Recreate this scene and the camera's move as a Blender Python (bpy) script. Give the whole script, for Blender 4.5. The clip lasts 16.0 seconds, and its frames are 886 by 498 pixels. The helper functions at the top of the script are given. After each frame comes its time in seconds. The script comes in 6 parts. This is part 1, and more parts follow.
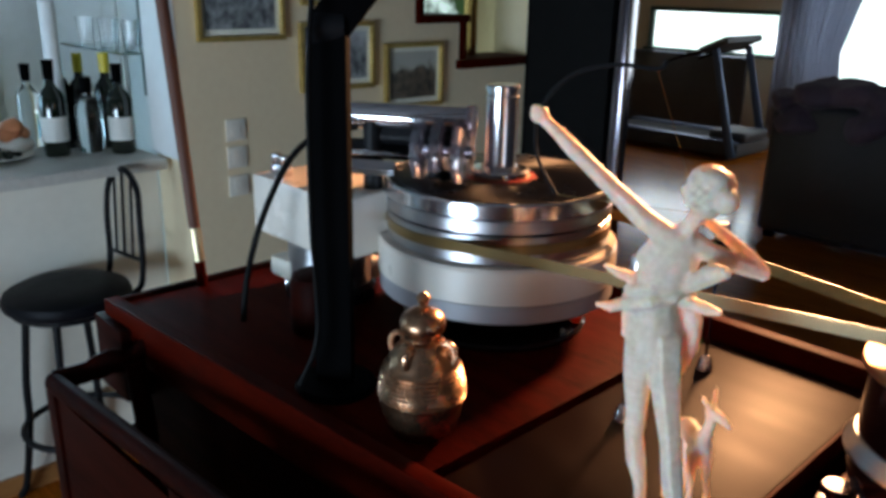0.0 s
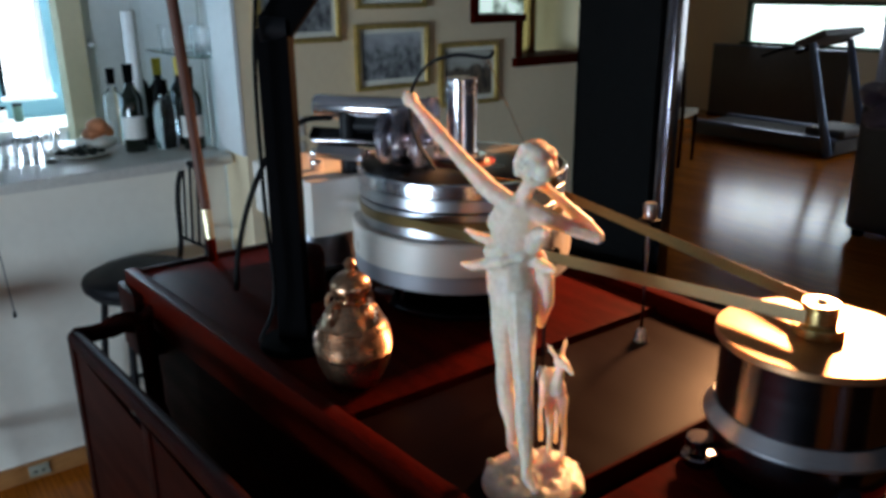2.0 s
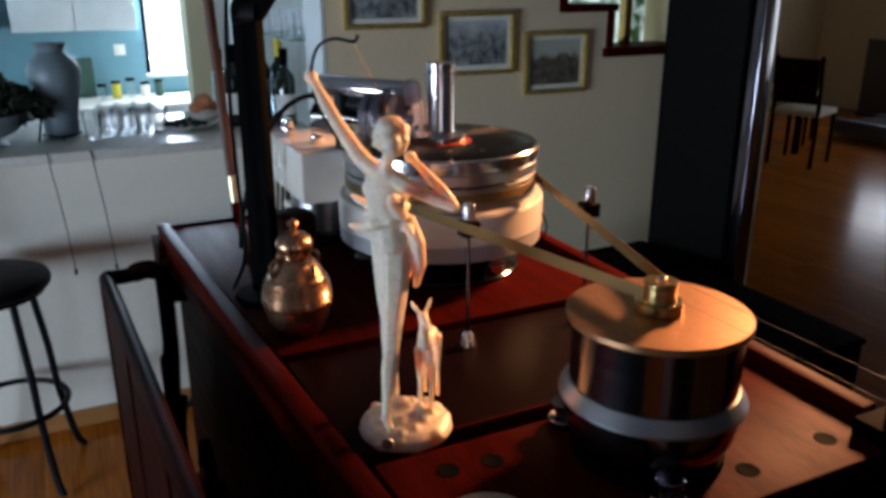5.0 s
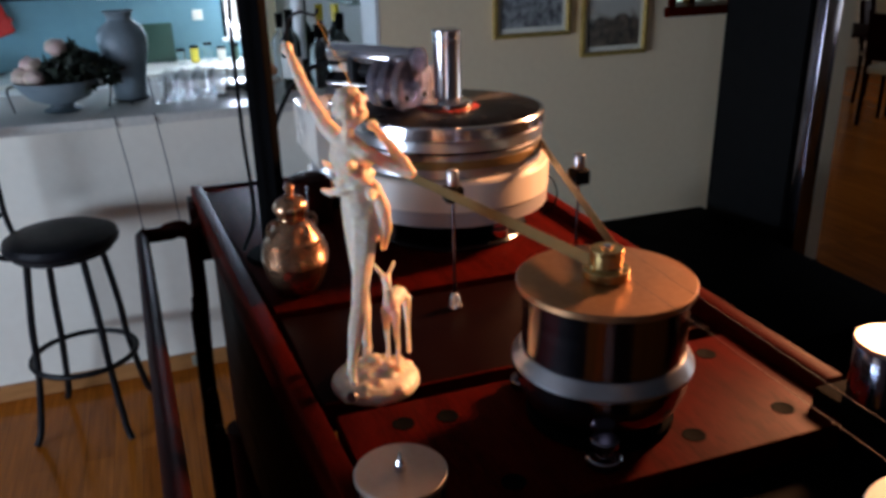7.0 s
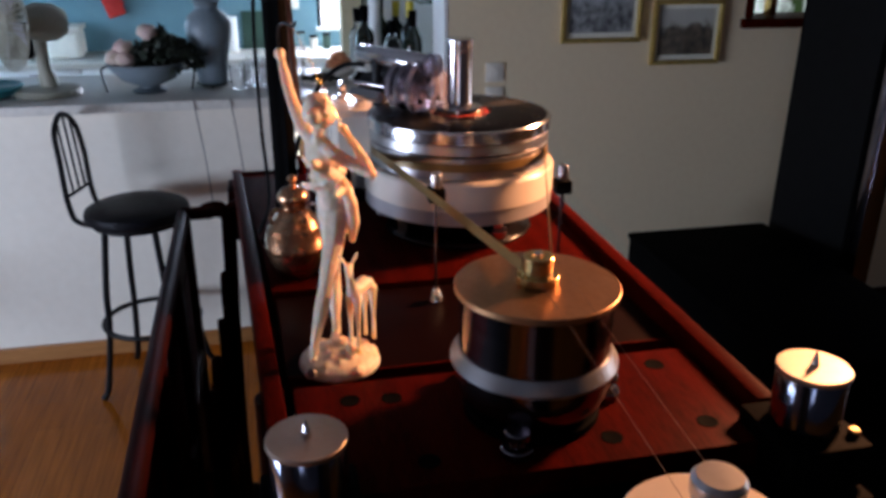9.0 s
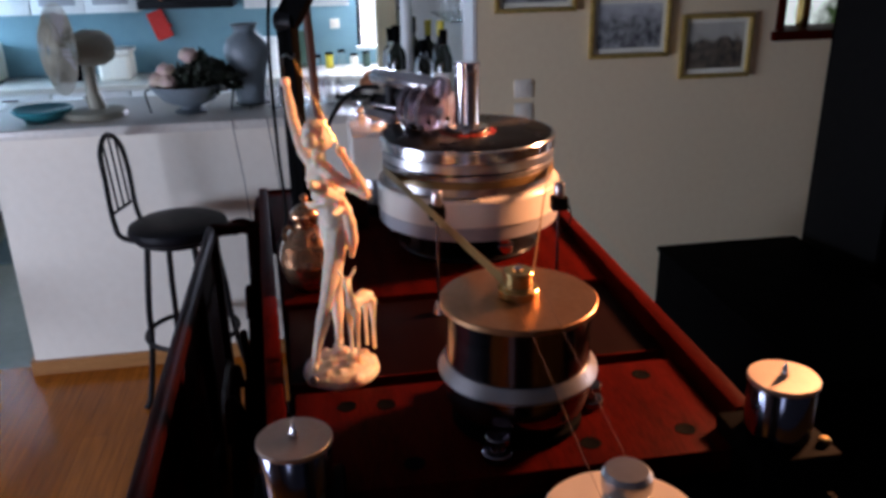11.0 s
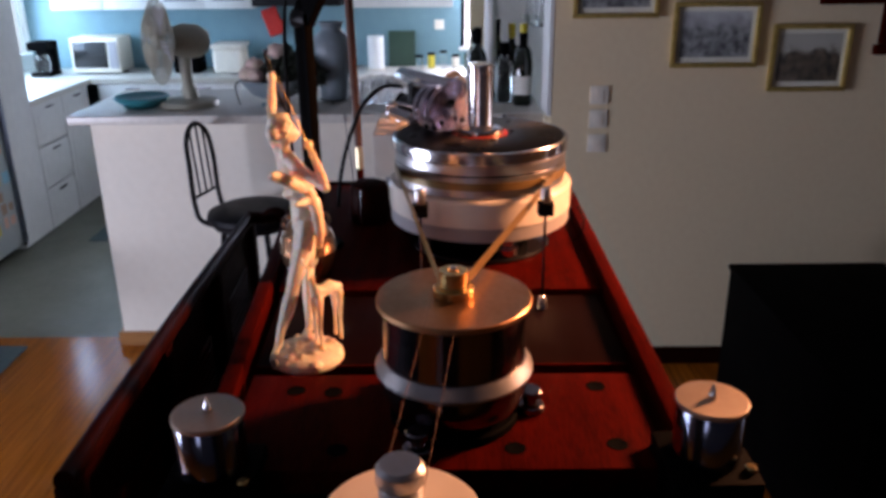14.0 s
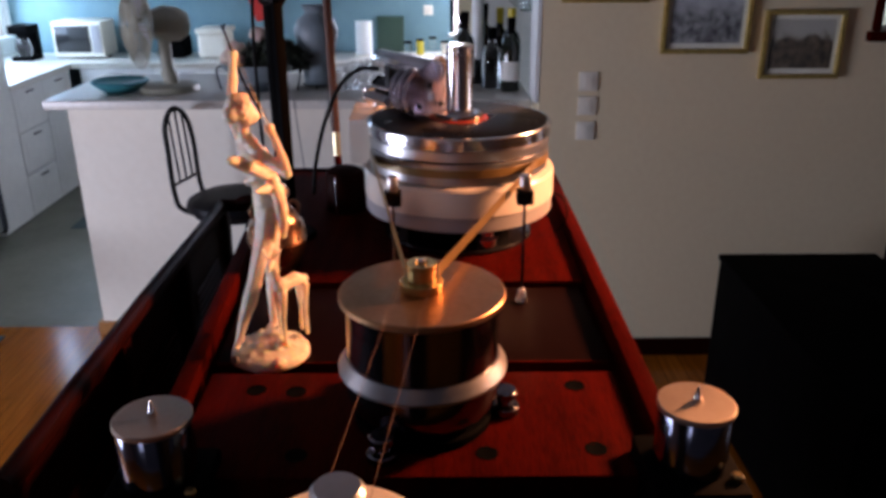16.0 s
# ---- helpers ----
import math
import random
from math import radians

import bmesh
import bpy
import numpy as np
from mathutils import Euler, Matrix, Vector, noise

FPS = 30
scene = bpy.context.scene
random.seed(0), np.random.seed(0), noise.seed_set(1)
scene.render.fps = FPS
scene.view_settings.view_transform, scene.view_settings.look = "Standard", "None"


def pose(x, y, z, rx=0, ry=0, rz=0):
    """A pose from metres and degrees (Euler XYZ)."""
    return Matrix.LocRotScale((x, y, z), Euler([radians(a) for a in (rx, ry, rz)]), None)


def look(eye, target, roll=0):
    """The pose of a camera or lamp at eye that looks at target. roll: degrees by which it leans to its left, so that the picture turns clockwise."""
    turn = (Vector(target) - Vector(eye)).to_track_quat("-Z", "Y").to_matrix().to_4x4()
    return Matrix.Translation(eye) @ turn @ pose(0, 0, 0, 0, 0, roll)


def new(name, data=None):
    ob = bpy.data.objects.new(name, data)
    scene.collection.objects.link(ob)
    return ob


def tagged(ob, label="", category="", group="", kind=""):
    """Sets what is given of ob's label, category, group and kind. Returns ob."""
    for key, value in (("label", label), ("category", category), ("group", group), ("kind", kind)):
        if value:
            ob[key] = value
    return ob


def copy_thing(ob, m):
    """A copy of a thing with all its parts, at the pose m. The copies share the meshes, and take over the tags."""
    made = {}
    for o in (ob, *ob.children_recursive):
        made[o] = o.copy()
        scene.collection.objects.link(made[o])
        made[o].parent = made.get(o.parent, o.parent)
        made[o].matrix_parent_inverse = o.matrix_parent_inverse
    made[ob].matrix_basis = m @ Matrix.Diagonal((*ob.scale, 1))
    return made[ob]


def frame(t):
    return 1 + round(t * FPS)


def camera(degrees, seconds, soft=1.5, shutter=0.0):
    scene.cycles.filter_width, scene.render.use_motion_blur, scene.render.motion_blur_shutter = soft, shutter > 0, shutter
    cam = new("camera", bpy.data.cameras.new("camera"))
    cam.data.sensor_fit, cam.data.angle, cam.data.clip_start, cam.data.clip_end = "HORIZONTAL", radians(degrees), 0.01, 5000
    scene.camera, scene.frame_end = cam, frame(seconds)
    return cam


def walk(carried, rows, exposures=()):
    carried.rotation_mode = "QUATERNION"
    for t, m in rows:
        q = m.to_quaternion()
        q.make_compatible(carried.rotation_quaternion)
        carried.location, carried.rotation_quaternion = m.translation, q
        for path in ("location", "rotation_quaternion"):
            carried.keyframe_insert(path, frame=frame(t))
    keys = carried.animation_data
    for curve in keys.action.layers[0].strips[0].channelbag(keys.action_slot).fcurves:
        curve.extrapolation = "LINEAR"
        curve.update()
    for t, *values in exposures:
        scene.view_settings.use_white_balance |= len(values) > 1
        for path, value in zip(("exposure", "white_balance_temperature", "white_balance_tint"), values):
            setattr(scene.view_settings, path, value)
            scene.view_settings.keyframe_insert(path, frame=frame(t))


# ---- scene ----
cam = camera(57.8, 16.0, soft=3.6)
PATH = [
    (0, (0.029, 0.001, 1.603), (-1.34, 1.318, 0.977), 1.2),
    (0.5, (0.094, 0.013, 1.61), (-1.337, 1.26, 0.98), 0.7),
    (1, (0.155, 0.029, 1.608), (-1.333, 1.206, 0.975), 0.3),
    (1.5, (0.211, 0.046, 1.606), (-1.3, 1.169, 0.933), 0.0),
    (2, (0.237, 0.078, 1.607), (-1.296, 1.2, 0.981), -0.5),
    (2.5, (0.261, 0.111, 1.598), (-1.275, 1.226, 0.968), -1.8),
    (3, (0.333, 0.135, 1.603), (-1.226, 1.216, 0.969), -0.0),
    (3.5, (0.394, 0.151, 1.605), (-1.203, 1.162, 0.951), -0.2),
    (4, (0.407, 0.176, 1.603), (-1.229, 1.126, 0.954), -1.2),
    (6.5, (0.511, 0.33, 1.624), (-1.247, 0.969, 0.917), 0.9),
    (7, (0.52, 0.348, 1.623), (-1.234, 0.965, 0.886), -1.4),
    (7.5, (0.538, 0.391, 1.634), (-1.218, 0.968, 0.87), -0.8),
    (8, (0.562, 0.423, 1.644), (-1.223, 0.933, 0.9), -0.8),
    (8.5, (0.589, 0.451, 1.646), (-1.211, 0.894, 0.896), -0.7),
    (9, (0.624, 0.472, 1.652), (-1.188, 0.868, 0.904), 0.3),
    (9.5, (0.646, 0.492, 1.654), (-1.169, 0.852, 0.897), 0.9),
    (10, (0.649, 0.488, 1.662), (-1.178, 0.818, 0.918), -0.3),
    (12.5, (0.743, 0.633, 1.678), (-1.13, 0.798, 0.996), 0.1),
    (13, (0.726, 0.656, 1.674), (-1.149, 0.73, 0.982), -0.3),
    (13.5, (0.718, 0.687, 1.67), (-1.153, 0.735, 0.965), -0.7),
    (14, (0.716, 0.717, 1.671), (-1.155, 0.716, 0.964), -0.5),
    (14.5, (0.708, 0.74, 1.671), (-1.163, 0.681, 0.967), -0.7),
    (15, (0.707, 0.755, 1.67), (-1.166, 0.683, 0.973), -0.6),
    (15.5, (0.689, 0.754, 1.665), (-1.178, 0.737, 0.948), -0.4),
    (16, (0.659, 0.742, 1.652), (-1.202, 0.761, 0.918), -0.1),
]
walk(cam, [(t, look(eye, target, roll)) for t, eye, target, roll in PATH], exposures=[(0.0, -0.42, 5850, 15), (5.0, -0.65, 5950, 20), (8.0, -0.62, 5980, 29), (16.0, -0.68, 6500, 42)])

# ---- world and light ----
world = bpy.data.worlds.new("world")
scene.world = world
world.use_nodes = True
wn = world.node_tree.nodes
sky = wn.new("ShaderNodeTexSky")
sky.sky_type = "NISHITA"
sky.sun_disc = False
sky.sun_elevation, sky.sun_rotation = radians(28), radians(200)
wn["Background"].inputs[1].default_value = 0.10
world.node_tree.links.new(sky.outputs[0], wn["Background"].inputs[0])


def area_lamp(name, eye, target, w, h, watts, color):
    data = bpy.data.lights.new(name, "AREA")
    data.shape, data.size, data.size_y, data.energy, data.color = "RECTANGLE", w, h, watts, color
    ob = new(name, data)
    ob.matrix_world = look(eye, target)
    return ob


# daylight in the window openings, and the warm lamp that stands behind the operator
area_lamp("daylight_living", (-0.30, -2.92, 0.78), (-2.4, 0.4, 0.70), 1.7, 0.72, 150, (0.70, 0.90, 1.0))
area_lamp("daylight_kitchen", (-4.60, -2.36, 1.42), (-4.45, 0, 1.1), 1.55, 0.9, 86, (0.44, 0.80, 1.0))
area_lamp("daylight_kitchen_back", (-5.42, 1.01, 1.55), (-3.0, 0.6, 1.0), 0.26, 1.1, 72, (0.75, 0.92, 1.0))
area_lamp("daylight_back_room", (-5.0, 9.05, 1.16), (-3.5, 3, 0.3), 1.7, 0.45, 14, (0.95, 1.0, 0.97))
area_lamp("daylight_far_window", (-2.35, 9.12, 1.4), (-2.1, 3, 0.4), 2.9, 1.5, 24, (0.92, 0.97, 1.0))
spot = bpy.data.lights.new("warm_lamp", "SPOT")
spot.energy, spot.color, spot.shadow_soft_size = 520, (1.0, 0.46, 0.17), 0.11
spot.spot_size, spot.spot_blend = radians(58), 0.4
new("warm_lamp", spot).matrix_world = look((-0.69, 2.03, 1.85), (-0.33, 0.72, 1.22))

# added lamp in an unseen opening, to put pale streaks on the polished metal
area_lamp("added_daylight_behind", (3.36, -0.7, 1.45), (-1.0, 0.6, 1.2), 0.55, 1.1, 6, (0.70, 0.86, 1.0))

# ---- materials ----


def mat(name, color, rough=0.5, metal=0.0, spot=None, scale=20.0, amount=0.35, bump=0.0, bump_scale=150.0,
        stretch=(1, 1, 1), coat=0.0, fine=None, sheen=0.0, spec=0.5):
    """A node material: base colour blotched with a second colour at two scales, with fine relief."""
    m = bpy.data.materials.new(name)
    m.use_nodes = True
    nt = m.node_tree
    n, l = nt.nodes, nt.links
    b = n["Principled BSDF"]
    b.inputs["Roughness"].default_value, b.inputs["Metallic"].default_value = rough, metal
    b.inputs["Coat Weight"].default_value = coat
    b.inputs["Specular IOR Level"].default_value = spec
    b.inputs["Coat Roughness"].default_value = 0.08
    b.inputs["Sheen Weight"].default_value = sheen
    co = n.new("ShaderNodeTexCoord")
    mp = n.new("ShaderNodeMapping")
    mp.inputs["Scale"].default_value = stretch
    l.new(co.outputs["Object"], mp.inputs[0])
    spot = spot or tuple(c * 0.7 for c in color)
    n1, n2 = n.new("ShaderNodeTexNoise"), n.new("ShaderNodeTexNoise")
    n1.inputs["Scale"].default_value, n1.inputs["Detail"].default_value = scale, 6
    n2.inputs["Scale"].default_value, n2.inputs["Detail"].default_value = (fine or scale * 7), 4
    for t in (n1, n2):
        l.new(mp.outputs[0], t.inputs["Vector"])
    add = n.new("ShaderNodeMath")
    add.operation = "ADD"
    l.new(n1.outputs[0], add.inputs[0])
    l.new(n2.outputs[0], add.inputs[1])
    ramp = n.new("ShaderNodeMapRange")
    ramp.inputs["From Min"].default_value, ramp.inputs["From Max"].default_value = 0.75, 1.25
    ramp.inputs["To Max"].default_value = amount
    l.new(add.outputs[0], ramp.inputs[0])
    mix = n.new("ShaderNodeMix")
    mix.data_type = "RGBA"
    mix.inputs["A"].default_value, mix.inputs["B"].default_value = (*color, 1), (*spot, 1)
    l.new(ramp.outputs[0], mix.inputs["Factor"])
    l.new(mix.outputs["Result"], b.inputs["Base Color"])
    rr = n.new("ShaderNodeMapRange")
    rr.inputs["To Min"].default_value, rr.inputs["To Max"].default_value = max(rough * 0.8, 0.02), min(rough * 1.25, 1)
    l.new(n1.outputs[0], rr.inputs[0])
    l.new(rr.outputs[0], b.inputs["Roughness"])
    if bump:
        bp = n.new("ShaderNodeBump")
        bp.inputs["Strength"].default_value, bp.inputs["Distance"].default_value = bump, 0.002
        n3 = n.new("ShaderNodeTexNoise")
        n3.inputs["Scale"].default_value, n3.inputs["Detail"].default_value = bump_scale, 4
        l.new(mp.outputs[0], n3.inputs["Vector"])
        l.new(n3.outputs[0], bp.inputs["Height"])
        l.new(bp.outputs[0], b.inputs["Normal"])
    return m


def glass(name, color=(1, 1, 1), rough=0.02, ior=1.45):
    m = bpy.data.materials.new(name)
    m.use_nodes = True
    b = m.node_tree.nodes["Principled BSDF"]
    b.inputs["Base Color"].default_value, b.inputs["Roughness"].default_value = (*color, 1), rough
    b.inputs["Transmission Weight"].default_value, b.inputs["IOR"].default_value = 1.0, ior
    return m


def glow(name, color, strength, spot=None, scale=3.0):
    """Bright out-of-doors seen through a window."""
    m = bpy.data.materials.new(name)
    m.use_nodes = True
    n, l = m.node_tree.nodes, m.node_tree.links
    n.remove(n["Principled BSDF"])
    e = n.new("ShaderNodeEmission")
    e.inputs[1].default_value = strength
    t = n.new("ShaderNodeTexNoise")
    t.inputs["Scale"].default_value, t.inputs["Detail"].default_value = scale, 5
    co = n.new("ShaderNodeTexCoord")
    l.new(co.outputs["Object"], t.inputs["Vector"])
    r = n.new("ShaderNodeMapRange")
    r.inputs["From Min"].default_value, r.inputs["From Max"].default_value = 0.42, 0.62
    l.new(t.outputs[0], r.inputs[0])
    mix = n.new("ShaderNodeMix")
    mix.data_type = "RGBA"
    mix.inputs["A"].default_value, mix.inputs["B"].default_value = (*color, 1), (*(spot or color), 1)
    l.new(r.outputs[0], mix.inputs["Factor"])
    l.new(mix.outputs["Result"], e.inputs[0])
    l.new(e.outputs[0], n["Material Output"].inputs[0])
    return m


def planks(name, a, b_, width, length, rough):
    """Board floor: long boards with thin seams and grain along x."""
    m = bpy.data.materials.new(name)
    m.use_nodes = True
    n, l = m.node_tree.nodes, m.node_tree.links
    bs = n["Principled BSDF"]
    co = n.new("ShaderNodeTexCoord")
    br = n.new("ShaderNodeTexBrick")
    br.offset = 0.37
    br.inputs["Scale"].default_value = 1.0
    br.inputs["Brick Width"].default_value, br.inputs["Row Height"].default_value = length, width
    br.inputs["Mortar Size"].default_value = 0.0012
    br.inputs["Color1"].default_value, br.inputs["Color2"].default_value = (*a, 1), (*b_, 1)
    br.inputs["Mortar"].default_value = (*(c * 0.4 for c in a), 1)
    l.new(co.outputs["Object"], br.inputs["Vector"])
    mp = n.new("ShaderNodeMapping")
    mp.inputs["Scale"].default_value = (1.5, 28, 1)
    l.new(co.outputs["Object"], mp.inputs[0])
    t = n.new("ShaderNodeTexNoise")
    t.inputs["Scale"].default_value, t.inputs["Detail"].default_value = 3.0, 8
    l.new(mp.outputs[0], t.inputs["Vector"])
    r = n.new("ShaderNodeMapRange")
    r.inputs["From Min"].default_value, r.inputs["From Max"].default_value = 0.3, 0.7
    r.inputs["To Min"].default_value, r.inputs["To Max"].default_value = 0.65, 1.15
    l.new(t.outputs[0], r.inputs[0])
    mul = n.new("ShaderNodeMix")
    mul.data_type, mul.blend_type = "RGBA", "MULTIPLY"
    mul.inputs["Factor"].default_value = 1
    l.new(br.outputs[0], mul.inputs["A"])
    l.new(r.outputs[0], mul.inputs["B"])
    l.new(mul.outputs["Result"], bs.inputs["Base Color"])
    bs.inputs["Roughness"].default_value = rough
    bs.inputs["Specular IOR Level"].default_value = 0.13
    bp = n.new("ShaderNodeBump")
    bp.inputs["Strength"].default_value, bp.inputs["Distance"].default_value = 0.10, 0.0006
    l.new(t.outputs[0], bp.inputs["Height"])
    l.new(bp.outputs[0], bs.inputs["Normal"])
    return m


# unseen closing walls: colour picked dark to cut bounce light and tint metal reflections
UNSEEN_WALL = mat("unseen_wall_dark_grey", (0.11, 0.11, 0.14), 0.6, scale=4, stretch=(9, 9, 1), amount=0.7)
WALL = mat("wall_paint", (0.82, 0.69, 0.46), 0.75, spot=(0.76, 0.62, 0.40), scale=1.2, amount=0.6, bump=0.15, bump_scale=220, fine=40)
WHITE = mat("white_paint", (0.78, 0.79, 0.77), 0.5, spot=(0.70, 0.71, 0.68), scale=1.5, amount=0.6, bump=0.08, bump_scale=200, fine=30)
CREAMWALL = mat("cream_wall_paint", (0.82, 0.77, 0.66), 0.6, spot=(0.75, 0.70, 0.59), scale=1.5, amount=0.6, bump=0.08, bump_scale=200, fine=30)
# ceiling is out of view; its grey only limits the bounced light
CEIL = mat("unseen_ceiling_grey", (0.20, 0.20, 0.21), 0.8, scale=2, amount=0.2, bump=0.1)
TEAL = mat("teal_wall_paint", (0.15, 0.30, 0.345), 0.6, spot=(0.12, 0.255, 0.30), scale=2, amount=0.6, bump=0.1)
FLOOR = planks("floor_boards", (0.43, 0.122, 0.009), (0.33, 0.088, 0.006), 0.09, 1.2, 0.17)
TILE = mat("kitchen_tile", (0.16, 0.165, 0.12), 0.45, spot=(0.115, 0.12, 0.085), scale=5, amount=0.7, bump=0.1)
BASE_WOOD = mat("skirting_wood", (0.42, 0.19, 0.06), 0.4, spot=(0.28, 0.11, 0.03), scale=4, stretch=(1, 1, 12), amount=0.8)
MAHOG = mat("mahogany", (0.054, 0.0036, 0.0009), 0.44, spec=0.010, spot=(0.020, 0.0014, 0.0005), scale=5, stretch=(1.2, 9, 9), amount=0.9, coat=0.0, bump=0.06, bump_scale=60, fine=45)
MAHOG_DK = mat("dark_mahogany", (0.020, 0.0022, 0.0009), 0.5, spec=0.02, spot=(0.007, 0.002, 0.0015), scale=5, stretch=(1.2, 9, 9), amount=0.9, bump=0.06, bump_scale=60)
BLACKWOOD = mat("black_lacquer", (0.006, 0.0013, 0.0008), 0.42, spec=0.032, spot=(0.007, 0.002, 0.002), scale=6, stretch=(1, 7, 7), amount=0.8)
BLACK = mat("black_satin", (0.0018, 0.0018, 0.002), 0.7, spec=0.015, scale=8, amount=0.4, bump=0.05)
BLACK_GL = mat("black_gloss", (0.010, 0.010, 0.012), 0.12, scale=8, amount=0.4)
RUBBER = mat("black_rubber", (0.005, 0.005, 0.005), 0.6, spec=0.08, scale=30, amount=0.4)
VINYL = mat("record_vinyl", (0.003, 0.0025, 0.0025), 0.28, spec=0.22, scale=30, amount=0.3)
vn = VINYL.node_tree
vt = vn.nodes.new("ShaderNodeTangent")
vt.direction_type, vt.axis = "RADIAL", "Z"
vn.links.new(vt.outputs[0], vn.nodes["Principled BSDF"].inputs["Tangent"])
vn.nodes["Principled BSDF"].inputs["Anisotropic"].default_value = 0.92
LABEL = mat("record_label", (0.30, 0.03, 0.02), 0.5, scale=30, amount=0.3)
CHROME = mat("polished_aluminium", (0.72, 0.72, 0.75), 0.17, 1.0, spot=(0.58, 0.58, 0.61), scale=14, stretch=(1, 1, 14), amount=0.5)
BRUSHED = mat("brushed_aluminium", (0.55, 0.55, 0.56), 0.30, 1.0, spot=(0.43, 0.43, 0.44), scale=10, stretch=(1, 1, 25), amount=0.7, bump=0.05, bump_scale=120)
STEEL = mat("blued_steel", (0.24, 0.26, 0.33), 0.13, 1.0, spot=(0.17, 0.19, 0.25), scale=10, stretch=(1, 1, 20), amount=0.6)
STEEL_DK = mat("dark_polished_steel", (0.19, 0.165, 0.19), 0.16, 1.0, spot=(0.20, 0.19, 0.21), scale=9, stretch=(1, 1, 12), amount=0.7)
COPPERDISC = mat("bronze_disc", (0.50, 0.27, 0.135), 0.36, 1.0, spot=(0.36, 0.17, 0.07), scale=20, amount=0.6, bump=0.04, bump_scale=300)
TOPDISC = mat("turned_aluminium", (0.42, 0.34, 0.28), 0.42, 1.0, spot=(0.48, 0.41, 0.35), scale=24, amount=0.5, bump=0.05, bump_scale=300)
BRASS = mat("brass", (0.72, 0.50, 0.20), 0.22, 1.0, spot=(0.55, 0.36, 0.12), scale=30, amount=0.5)
COPPER = mat("aged_copper", (0.62, 0.34, 0.19), 0.27, 1.0, spot=(0.33, 0.20, 0.12), scale=38, amount=0.95, bump=0.25, bump_scale=90, fine=160)
TAPE = mat("gold_drive_tape", (0.21, 0.135, 0.045), 0.32, 0.3, spot=(0.16, 0.10, 0.03), scale=40, amount=0.5)
CREAM = mat("cream_acrylic", (0.72, 0.66, 0.58), 0.28, spot=(0.64, 0.58, 0.50), scale=6, amount=0.5, coat=0.2)
GREYPL = mat("grey_acrylic", (0.30, 0.29, 0.30), 0.3, spot=(0.34, 0.33, 0.35), scale=8, amount=0.5)
ALABASTER = mat("ivory_resin", (0.76, 0.68, 0.56), 0.45, spot=(0.55, 0.46, 0.34), scale=60, amount=0.7, bump=0.2, bump_scale=260, fine=190)
ab = ALABASTER.node_tree.nodes["Principled BSDF"].inputs
ab["Subsurface Weight"].default_value, ab["Subsurface Scale"].default_value = 0.8, 0.02
ab["Subsurface Radius"].default_value = (1.0, 0.62, 0.38)
PLAQUE = mat("pewter_plaque", (0.22, 0.20, 0.19), 0.45, 0.6, scale=200, amount=0.6)
GLASS = glass("clear_glass")
ACRYL = glass("frosted_acrylic", (0.74, 0.68, 0.76), 0.16, 1.30)
ACRYL.node_tree.nodes["Principled BSDF"].inputs["Transmission Weight"].default_value = 0.88
GREENGL = mat("dark_green_glass", (0.006, 0.010, 0.005), 0.08, scale=20, amount=0.4, coat=0.5)
SHELFGL = glass("green_shelf_glass", (0.45, 0.65, 0.55), 0.03, 1.5)
IRON = mat("black_iron", (0.008, 0.008, 0.009), 0.45, 0.0, spec=0.12, scale=40, amount=0.5)
LEATHER = mat("black_leatherette", (0.005, 0.005, 0.007), 0.45, spec=0.10, scale=30, amount=0.5, bump=0.3, bump_scale=300)
GILT = mat("gilt_frame", (0.68, 0.50, 0.16), 0.38, 0.55, spot=(0.34, 0.23, 0.06), scale=40, amount=0.8, bump=0.2, bump_scale=200)
MOUNT = mat("picture_mount", (0.62, 0.58, 0.46), 0.7, scale=20, amount=0.3)
PLASTIC_W = mat("white_plastic", (0.82, 0.77, 0.66), 0.5, spec=0.2, scale=15, amount=0.3)
BEIGE = mat("beige_plastic", (0.33, 0.32, 0.245), 0.45, spot=(0.27, 0.26, 0.19), scale=10, amount=0.4)
COUNTER = mat("counter_laminate", (0.66, 0.63, 0.56), 0.30, spot=(0.52, 0.50, 0.44), scale=60, amount=0.7, fine=240)
CUPB = mat("cupboard_white", (0.72, 0.72, 0.69), 0.4, scale=3, amount=0.3)
FRIDGE = mat("fridge_enamel", (0.34, 0.37, 0.36), 0.3, scale=3, amount=0.3)
VASE = mat("blue_grey_stoneware", (0.18, 0.225, 0.25), 0.45, spot=(0.13, 0.165, 0.185), scale=18, amount=0.7, bump=0.1)
LEAF = mat("dark_leaf", (0.020, 0.032, 0.014), 0.6, spot=(0.008, 0.010, 0.007), scale=30, amount=0.8)
PETAL = mat("pink_petal", (0.60, 0.40, 0.38), 0.6, spot=(0.50, 0.45, 0.28), scale=20, amount=0.7)
RED = mat("red_cloth", (0.62, 0.03, 0.02), 0.8, scale=40, amount=0.4, bump=0.2)
ORANGE = mat("orange_peel", (0.70, 0.25, 0.10), 0.6, scale=40, amount=0.5, bump=0.2)
TEALPL = mat("teal_plastic", (0.02, 0.24, 0.28), 0.3, scale=15, amount=0.3)
LABELW = mat("bottle_label", (0.66, 0.64, 0.58), 0.6, scale=50, amount=0.3)
YELLOW = mat("yellow_foil", (0.65, 0.52, 0.03), 0.4, scale=50, amount=0.3)
STICK = mat("red_brown_wood", (0.085, 0.03, 0.014), 0.65, spot=(0.11, 0.035, 0.016), scale=8, stretch=(8, 8, 1), amount=0.8)
PALEBRASS = mat("pale_brass", (0.78, 0.66, 0.40), 0.3, 0.9, scale=40, amount=0.4)
